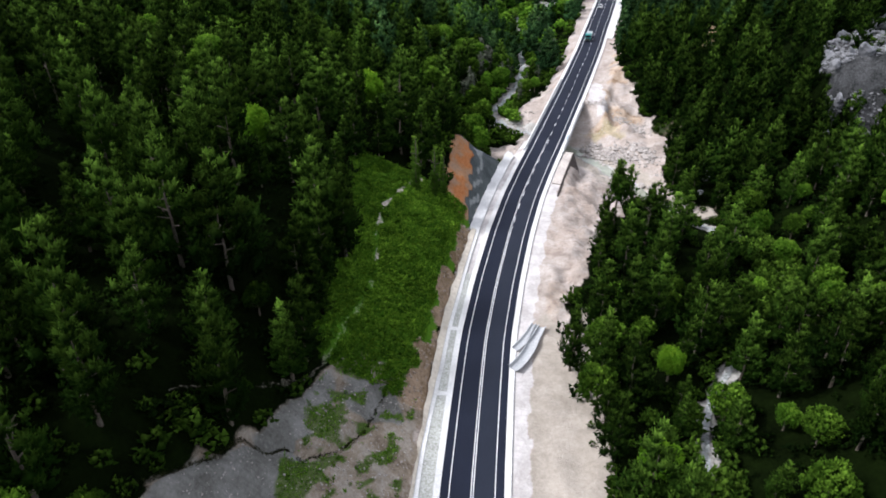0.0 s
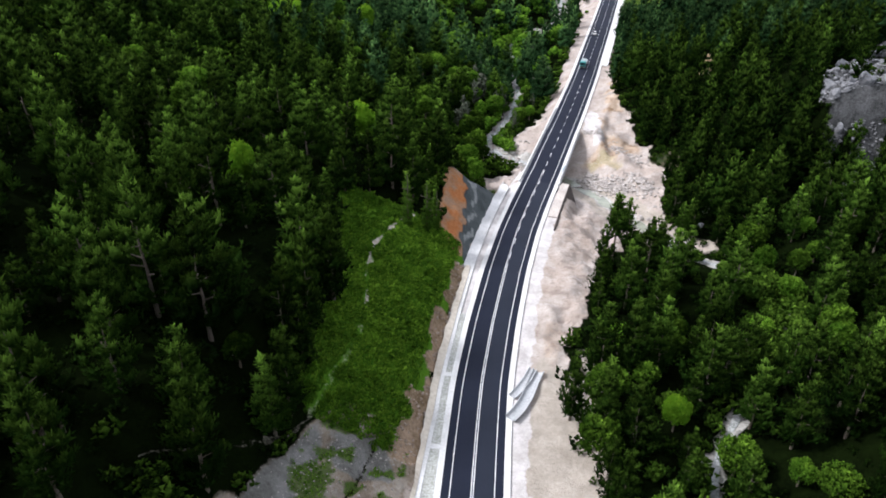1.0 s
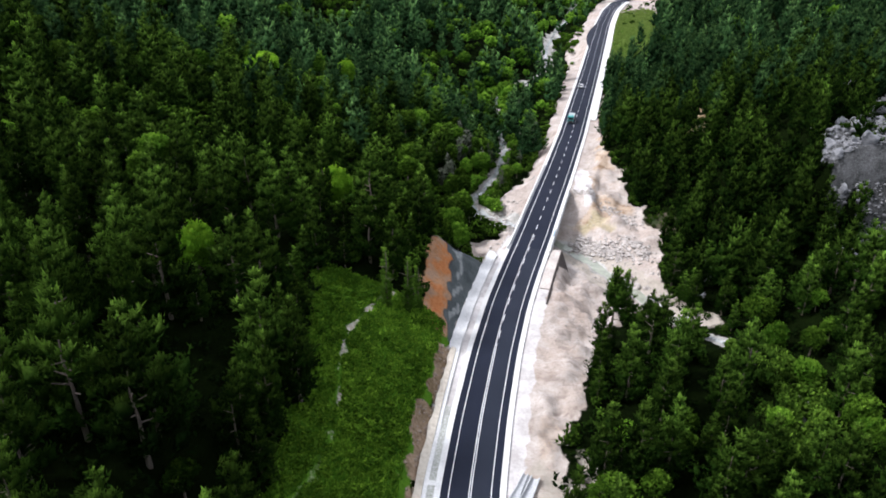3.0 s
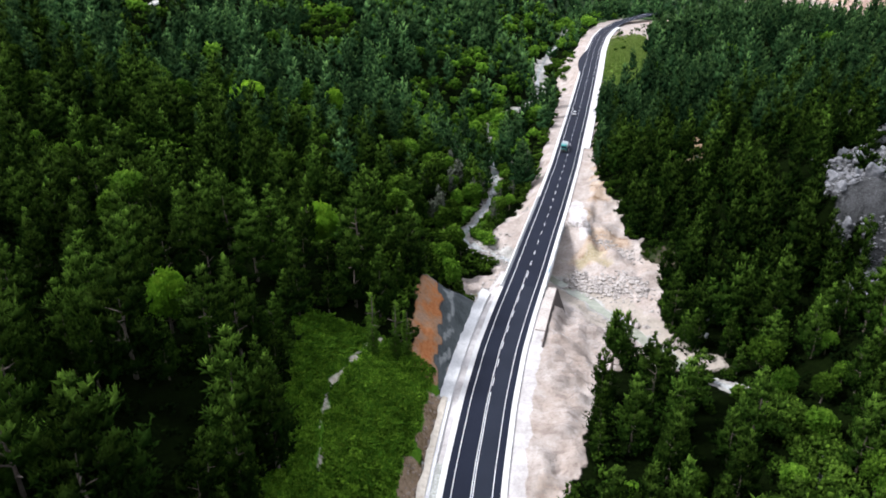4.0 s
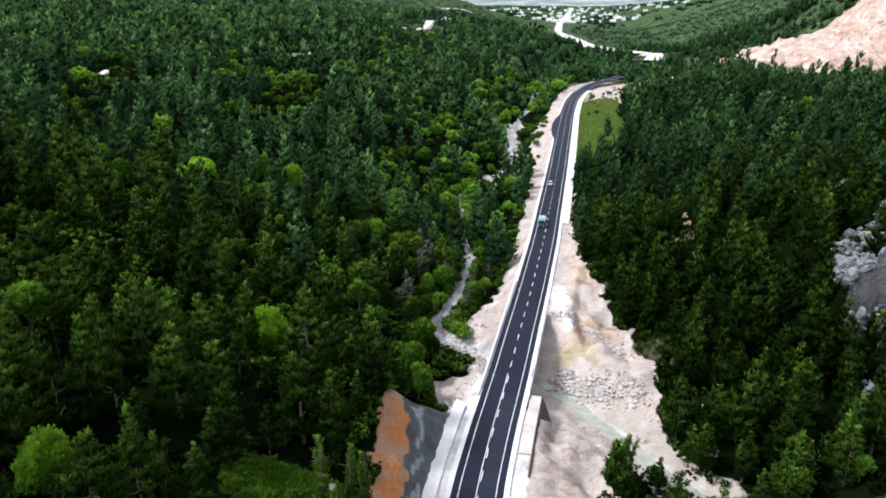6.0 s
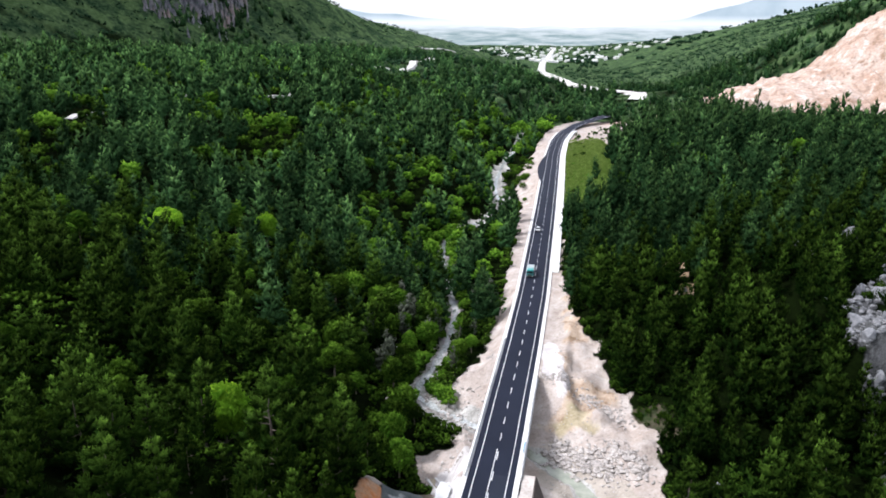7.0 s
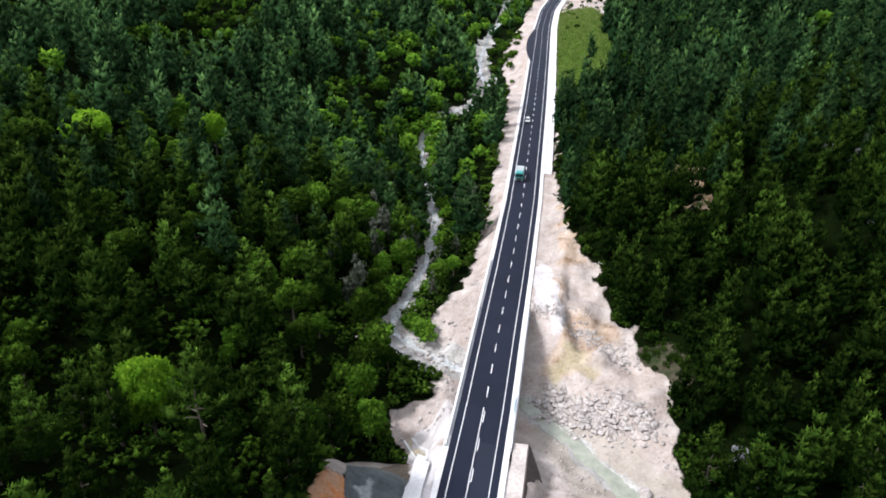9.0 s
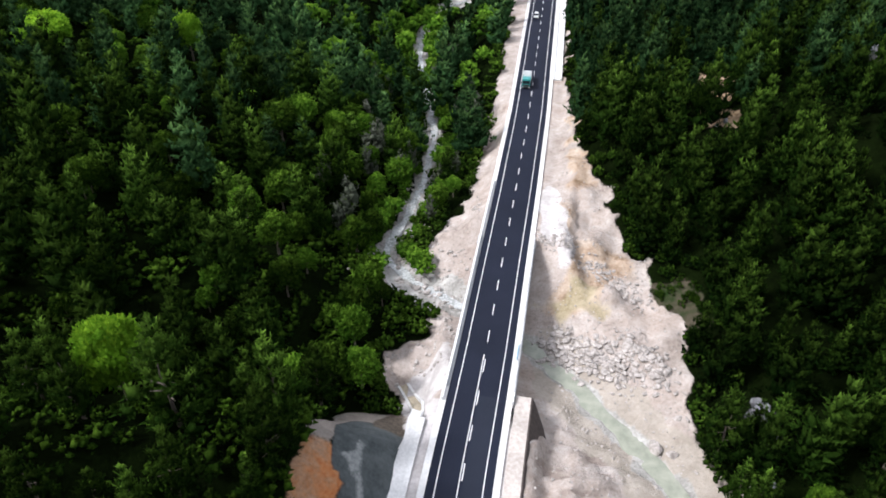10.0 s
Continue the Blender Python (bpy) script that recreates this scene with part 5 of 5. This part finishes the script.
def wheel(thing, x, y, r, w):
    t = part("wheel", disc(bmesh.new(), x, y, r, r, w), TYRE, thing)
    part("rim", disc(bmesh.new(), x + (0.01 if x > 0 else -0.01), y, r, r * 0.58, w), STEEL, t)


def at_road(y, d):
    sl = float(np.interp(y, ROAD_Y, ROAD_SLOPE))
    c = 1 / math.sqrt(1 + sl * sl)
    return pose(float(road_x(y)) + d * c, y - d * sl * c, float(road_z(y)) + 0.012, 0, 0, -math.degrees(math.atan(sl)))


def truck(m):
    """A tipper lorry that faces -y."""
    root = new("truck")
    root.matrix_basis = m
    tagged(root, "teal lorry with a white covered load body on the road", "truck")
    part("chassis", box(bmesh.new(), -0.5, 0.5, -3.9, 3.9, 0.55, 0.85, 0.03), BLACK, root)
    cab = part("cab", box(bmesh.new(), -1.22, 1.22, -4.1, -1.7, 0.75, 3.15, 0.18), TEAL, root, "teal painted cab")
    part("windscreen", box(bmesh.new(), -1.05, 1.05, -4.14, -4.06, 1.75, 2.65, 0.03), GLASS, cab)
    part("grille", box(bmesh.new(), -0.9, 0.9, -4.15, -4.05, 0.95, 1.45, 0.03), BLACK, cab)
    part("bumper", box(bmesh.new(), -1.2, 1.2, -4.25, -4.0, 0.5, 0.85, 0.05), BLACK, cab)
    for sx_ in (-1, 1):
        part("headlight", box(bmesh.new(), sx_ * 0.98 - 0.16, sx_ * 0.98 + 0.16, -4.28, -4.2, 0.6, 0.8, 0.02), LAMP, cab)
        part("side_window", box(bmesh.new(), sx_ * 1.2 - 0.03, sx_ * 1.2 + 0.05, -3.7, -2.7, 1.8, 2.6, 0.02), GLASS, cab)
        part("mirror", box(bmesh.new(), sx_ * 1.4 - 0.1, sx_ * 1.4 + 0.1, -4.0, -3.9, 1.8, 2.4, 0.02), BLACK, cab)
        part("fuel_tank", box(bmesh.new(), sx_ * 0.9 - 0.25, sx_ * 0.9 + 0.25, -1.4, -0.2, 0.5, 1.0, 0.08), STEEL, root)
        for yw in (-3.0, 1.6, 2.9):
            wheel(root, sx_ * 1.05, yw, 0.5, 0.32)
    body = part("load_body", box(bmesh.new(), -1.25, 1.25, -1.5, 3.6, 0.95, 2.45, 0.06), WHITE, root, "white painted load body")
    part("cover", box(bmesh.new(), -1.2, 1.2, -1.45, 3.55, 2.45, 2.65, 0.1), CANVAS, body)
    for yr in np.arange(-1.3, 3.5, 0.9):
        for sx_ in (-1, 1):
            part("rib", box(bmesh.new(), sx_ * 1.28 - 0.04, sx_ * 1.28 + 0.04, yr, yr + 0.1, 1.0, 2.4), WHITE, body)
    return root


def car(m):
    root = new("car")
    root.matrix_basis = m
    tagged(root, "small white hatchback car driving on the road", "car")
    body = part("body", box(bmesh.new(), -0.86, 0.86, -2.1, 2.1, 0.28, 0.9, 0.14), WHITE, root)
    bm = box(bmesh.new(), -0.78, 0.78, -1.1, 1.85, 0.88, 1.45, 0.05)
    for v in bm.verts:
        if v.co.z > 1.2:
            v.co.x *= 0.82
            v.co.y = v.co.y * 0.72 + 0.15
    roof = part("cabin", bm, GLASS, root)
    part("roof", box(bmesh.new(), -0.6, 0.6, -0.6, 1.4, 1.44, 1.5, 0.025), WHITE, roof, "white painted roof")
    part("bumper", box(bmesh.new(), -0.8, 0.8, -2.16, -2.02, 0.3, 0.52, 0.04), BLACK, body)
    for sx_ in (-1, 1):
        part("headlight", box(bmesh.new(), sx_ * 0.62 - 0.15, sx_ * 0.62 + 0.15, -2.14, -2.05, 0.6, 0.74, 0.02), LAMP, body)
        part("mirror", box(bmesh.new(), sx_ * 0.92 - 0.07, sx_ * 0.92 + 0.07, -0.85, -0.72, 0.95, 1.08, 0.02), BLACK, body)
        for yw in (-1.3, 1.3):
            wheel(root, sx_ * 0.76, yw, 0.31, 0.2)
    return root


truck(at_road(314, -1.85))
car(at_road(369, -1.9))

# ---- concrete chute below the road ----
chute = new("chute")
chute.matrix_basis = pose(0, 0, 0)
tagged(chute, "grey concrete drain chutes running down from the road edge", "chute")


def trough(name, pts, w):
    V, F = [], []
    pts = [np.array(p, float) for p in pts]
    for i, p in enumerate(pts):
        t = pts[min(i + 1, len(pts) - 1)] - pts[max(i - 1, 0)]
        nrm = np.array([t[1], -t[0], 0]) / math.hypot(t[0], t[1])
        for k in range(9):
            a = math.pi * k / 8
            V.append(p + nrm * w * math.cos(a) - np.array([0, 0, w * 0.7 * math.sin(a)]))
        for k in range(9):
            a = math.pi * (8 - k) / 8
            V.append(p + nrm * (w + 0.16) * math.cos(a) - np.array([0, 0, (w + 0.16) * 0.7 * math.sin(a) + 0.05]))
    n = 18
    for i in range(len(pts) - 1):
        for k in range(n):
            k2 = (k + 1) % n
            F.append((i * n + k, i * n + k2, (i + 1) * n + k2, (i + 1) * n + k))
    me = mesh_from(name, V, F, GREYCONCRETE, True)
    ob = new(name, me)
    ob.parent = chute
    return ob


def lifted(x, y, h):
    return (x, y, float(surface(np.array(x), np.array(y))) + h)


trough("trough", [lifted(15.9, 97.5, 1.1), lifted(17.6, 99.8, 1.0), lifted(19.2, 103, 0.9), lifted(20.6, 107, 0.9), lifted(22, 110.5, 0.9)], 1.0)
trough("trough", [lifted(16.6, 103.2, 0.9), lifted(18.0, 105.2, 0.8), lifted(19.6, 108, 0.8), lifted(21, 111, 0.8)], 0.7)

# ---- far valley ----
def draped(name, pts, width, lift, mat, label, category="road"):
    line = np.array(pts, float)
    sgm = np.concatenate([[0], np.cumsum(np.hypot(*np.diff(line, axis=0).T))])
    q = np.arange(0, sgm[-1], max(3.0, width * 0.7))
    px, py = np.interp(q, sgm, line[:, 0]), np.interp(q, sgm, line[:, 1])
    k = np.ones(9) / 9
    if len(q) > 20:
        px[4:-4], py[4:-4] = np.convolve(px, k, "valid"), np.convolve(py, k, "valid")
    tx, ty = np.gradient(px), np.gradient(py)
    ln = np.hypot(tx, ty)
    nx, ny = ty / ln * width / 2, -tx / ln * width / 2
    z = np.maximum.reduce([land(px, py), land(px - nx, py - ny), land(px + nx, py + ny)]) + lift
    v = np.concatenate([np.stack([px - nx, py - ny, z], 1), np.stack([px + nx, py + ny, z], 1), np.stack([px - nx * 1.3, py - ny * 1.3, z - lift - 2], 1), np.stack([px + nx * 1.3, py + ny * 1.3, z - lift - 2], 1)])
    n, i = len(q), np.arange(len(q) - 1)
    f = np.concatenate([np.stack([i, i + n, i + n + 1, i + 1], 1), np.stack([i + 2 * n, i, i + 1, i + 2 * n + 1], 1), np.stack([i + n, i + 3 * n, i + 3 * n + 1, i + n + 1], 1)])
    return setting(new(name, mesh_from(name, v, f, mat)), label, category)


TANMUD = plain_mat("tan_channel_mud", (0.3, 0.25, 0.17), (0.46, 0.4, 0.3), 2.0, 0.9, 0.01)
bend = np.array([(17.6, 186.5), (19.2, 191), (20.2, 195), (20.4, 199), (19.6, 203), (18.0, 207)])
draped("channel_bed", bend, 1.3, 0.12, TANMUD, "tan mud in the curved drain channel", "channel")
for o_ in (-0.85, 0.85):
    draped("channel_edge", bend + np.array([(o_, 0.25 * o_)]), 0.45, 0.3, CONCRETE, "white concrete edge of the curved drain channel", "channel")
PALEROAD = plain_mat("pale_gravel_road", (0.4, 0.38, 0.35), (0.62, 0.6, 0.57), 0.3, 0.95, 0.05, 0.02)
draped("far_road", FAR_ROAD, 17, 1.5, PALEROAD, "pale road under construction down the far valley")
draped("spoil_yard", [(352, 1060), (352, 1120), (318, 1180)], 46, 0.8, PALEROAD, "bare pale works yard beside the far road", "yard")
for line, wide in zip(TRACKS, (3.5, 3.5, 3.5, 8, 9)):
    draped("track", line, wide, 0.5, PALEROAD, "pale gravel track across the wooded hillside", "track")


def village():
    rng = np.random.RandomState(41)
    V, F, n = [], [], 0
    for _ in range(170):
        y = rng.uniform(2300, 4400)
        x = np.interp(y, [1500, 1800, 2650, 4500], [360, 375, 570, 1040]) + rng.normal(0, 0.09 * y)
        w, d_, h = rng.uniform(8, 18), rng.uniform(8, 18), rng.uniform(4, 7)
        z = float(land(x, y)) - 1
        c = np.array([(x - w / 2, y - d_ / 2, z), (x + w / 2, y - d_ / 2, z), (x + w / 2, y + d_ / 2, z), (x - w / 2, y + d_ / 2, z)])
        top = c + [0, 0, h + 1]
        ridge = np.array([(x - w / 2, y, z + h + 3.5), (x + w / 2, y, z + h + 3.5), (x + w / 2, y, z + h + 3.5), (x - w / 2, y, z + h + 3.5)])
        V += [c, top, ridge]
        F += [(n, n + 1, n + 5, n + 4), (n + 1, n + 2, n + 6, n + 5), (n + 2, n + 3, n + 7, n + 6), (n + 3, n, n + 4, n + 7), (n + 4, n + 5, n + 9, n + 8), (n + 6, n + 7, n + 11, n + 10)]
        n += 12
    return tagged(new("far_village", mesh_from("far_village", np.concatenate(V), np.array(F), CONCRETE)), "scattered pale houses on the far plain", "village", kind="stuff")


village()


# ---- bare rock faces ----
def face_mat(name, stops, crack, pale):
    m, n, l, b = material(name, 0.95)
    b.inputs["Specular IOR Level"].default_value = 0.1
    at = n.new("ShaderNodeNewGeometry").outputs["Position"]
    long = n.new("ShaderNodeVectorMath")
    long.operation = "MULTIPLY"
    long.inputs[1].default_value = (0.11, 0.11, 0.03)
    l.new(at, long.inputs[0])
    streak, blotch, grain = noise_node(n, l, 1.0, 7, long.outputs[0], 0.65), noise_node(n, l, 0.03, 6, at, 0.6), noise_node(n, l, 0.35, 8, at, 0.7)
    col = ramp_node(n, l, blotch.outputs["Fac"], stops).outputs["Color"]
    col = mix_node(n, l, ramp_node(n, l, streak.outputs["Fac"], [(0.36, (1, 1, 1)), (0.46, (0, 0, 0))]).outputs["Color"], col, crack)
    col = mix_node(n, l, ramp_node(n, l, streak.outputs["Fac"], [(0.54, (0, 0, 0)), (0.66, (1, 1, 1))]).outputs["Color"], col, pale)
    col = mix_node(n, l, 1.0, col, ramp_node(n, l, grain.outputs["Fac"], [(0.35, (0.7, 0.7, 0.7)), (0.6, (1.1, 1.1, 1.1))]).outputs["Color"], "MULTIPLY")
    l.new(col, b.inputs["Base Color"])
    bump_node(n, l, grain.outputs["Fac"], 0.9, 2.0, b)
    return m


def rock_face(name, xs, ys, key, relief, mat, label):
    FX_, FY_ = np.meshgrid(xs, ys)
    k = cover(FX_, FY_)[key]
    z = land(FX_, FY_) + relief(FX_, FY_) * k + 2.5 - 14 * (1 - step(0.2, 0.75, k))
    at = np.arange(FX_.size).reshape(FX_.shape)
    q = np.stack([at[:-1, :-1], at[:-1, 1:], at[1:, 1:], at[1:, :-1]], 2).reshape(-1, 4)
    q = q[(k.ravel()[q] > 0.08).any(1)]
    return tagged(new(name, mesh_from(name, np.stack([FX_, FY_, z], 2).reshape(-1, 3), q, mat)), label, "rock face", kind="structure")


CLIFFROCK = face_mat("cliff_rock", [(0.36, (0.07, 0.075, 0.085)), (0.5, (0.16, 0.155, 0.175)), (0.64, (0.27, 0.2, 0.19))], (0.03, 0.05, 0.035), (0.34, 0.32, 0.33))
rock_face("mountain_cliff", np.arange(-400, -130, 3.5), np.arange(900, 1330, 3.5), "cliff", lambda x, y: np.abs(rough(x, y, 38, 11)) * 15 + np.abs(rough(x, y, 15, 12)) * 6 + rough(x, y, 7, 13) * 1.6, CLIFFROCK, "grey and pinkish limestone cliff on the mountainside")
CUTROCK = face_mat("fresh_cut_rock", [(0.38, (0.36, 0.25, 0.19)), (0.5, (0.44, 0.335, 0.275)), (0.62, (0.48, 0.4, 0.345))], (0.27, 0.18, 0.13), (0.58, 0.52, 0.47))
rock_face("quarry_face", np.arange(318, 650, 4.0), np.arange(610, 850, 4.0), "quarry", lambda x, y: np.abs(rough(x, y * 0.5, 60, 9)) * 7 + np.abs(rough(x, y * 0.5, 22, 10)) * 2.5 + rough(x, y, 9, 11) * 0.6, CUTROCK, "fresh pinkish quarry face cut into the hill")


# ---- hazy mountains on the horizon ----
def horizon():
    m = bpy.data.materials.new("far_haze")
    m.use_nodes = True
    n, l = m.node_tree.nodes, m.node_tree.links
    # the backdrop glows; its haze is painted, paling with height
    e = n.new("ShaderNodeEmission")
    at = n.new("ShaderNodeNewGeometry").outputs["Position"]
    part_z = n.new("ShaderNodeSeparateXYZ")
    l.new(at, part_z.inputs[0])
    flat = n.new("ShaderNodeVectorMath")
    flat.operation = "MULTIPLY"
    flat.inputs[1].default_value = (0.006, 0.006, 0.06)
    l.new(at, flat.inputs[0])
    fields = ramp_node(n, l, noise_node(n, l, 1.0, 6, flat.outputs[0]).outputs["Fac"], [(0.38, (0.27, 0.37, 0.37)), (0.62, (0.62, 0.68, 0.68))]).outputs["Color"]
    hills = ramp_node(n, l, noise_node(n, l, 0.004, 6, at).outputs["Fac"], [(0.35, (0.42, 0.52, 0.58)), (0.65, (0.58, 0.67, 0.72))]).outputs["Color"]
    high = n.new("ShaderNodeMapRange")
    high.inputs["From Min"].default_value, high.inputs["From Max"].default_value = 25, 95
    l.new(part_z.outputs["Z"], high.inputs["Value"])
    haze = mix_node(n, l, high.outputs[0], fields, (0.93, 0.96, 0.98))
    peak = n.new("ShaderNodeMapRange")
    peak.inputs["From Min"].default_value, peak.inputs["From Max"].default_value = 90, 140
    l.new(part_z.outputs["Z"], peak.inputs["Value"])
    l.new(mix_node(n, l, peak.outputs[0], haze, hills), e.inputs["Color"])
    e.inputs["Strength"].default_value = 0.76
    l.new(e.outputs[0], n["Material Output"].inputs["Surface"])
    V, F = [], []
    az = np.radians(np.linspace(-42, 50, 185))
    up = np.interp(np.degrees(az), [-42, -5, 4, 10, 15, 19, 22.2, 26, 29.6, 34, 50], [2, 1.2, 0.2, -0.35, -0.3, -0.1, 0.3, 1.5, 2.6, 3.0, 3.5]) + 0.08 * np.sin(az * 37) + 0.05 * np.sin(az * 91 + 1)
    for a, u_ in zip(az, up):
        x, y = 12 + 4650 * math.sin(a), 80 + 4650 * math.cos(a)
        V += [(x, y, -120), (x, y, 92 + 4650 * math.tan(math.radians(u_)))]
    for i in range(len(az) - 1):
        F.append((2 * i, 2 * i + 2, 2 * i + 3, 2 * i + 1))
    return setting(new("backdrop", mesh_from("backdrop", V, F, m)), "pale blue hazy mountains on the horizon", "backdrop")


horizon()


# ---- grey rock outcrops in the woods ----
OUT = [mesh_from("rock_outcrop", *rock_shape(400 + i, 3, 0.6), GREYSTONE) for i in range(4)]
for x, y, size, n_ in ((136, 264, 3.2, 4), (150, 272, 3.0, 3), (76.5, 186, 1.8, 4), (95, 257, 1.4, 2), (72, 176, 1.7, 3), (115, 183, 3.2, 4), (114.5, 190, 3.0, 3), (116, 203, 3.6, 4), (116.5, 211, 4.2, 5), (121, 220, 3.6, 4), (78, 192, 2.0, 3)):
    for k in range(n_):
        xx, yy = x + rock_rng.normal(0, size * 0.8), y + rock_rng.normal(0, size * 0.9)
        ob = new("rock_outcrop", OUT[rock_rng.randint(4)])
        sz = size * rock_rng.uniform(0.5, 1.0)
        ob.matrix_basis = pose(xx, yy, float(surface(np.array(xx), np.array(yy))) + 0.1 * sz, rock_rng.uniform(-15, 15), rock_rng.uniform(-30, 5), rock_rng.uniform(0, 360)) @ Matrix.Diagonal((sz * 0.75, sz * rock_rng.uniform(0.4, 0.65), sz * rock_rng.uniform(1.1, 1.7), 1))
        tagged(ob, "grey weathered limestone outcrop between the pines", "rock", "outcrops on the slope")

# ---- brush on the bare patch beside the sand ----
sx, sy = r.uniform(62, 82, 260), r.uniform(216, 243, 260)
ok = (cover(sx, sy)["scrub"] > 0.3) & (cover(sx, sy)["sand"] < 0.3)
wood("brush", (sx[ok], sy[ok]), [broad_shape(140 + i, 6, 8, 1.6, 1.0, 0.35) for i in range(4)], BUSH, (0.4, 1.1), 37, "low grey-green brush on bare earth")
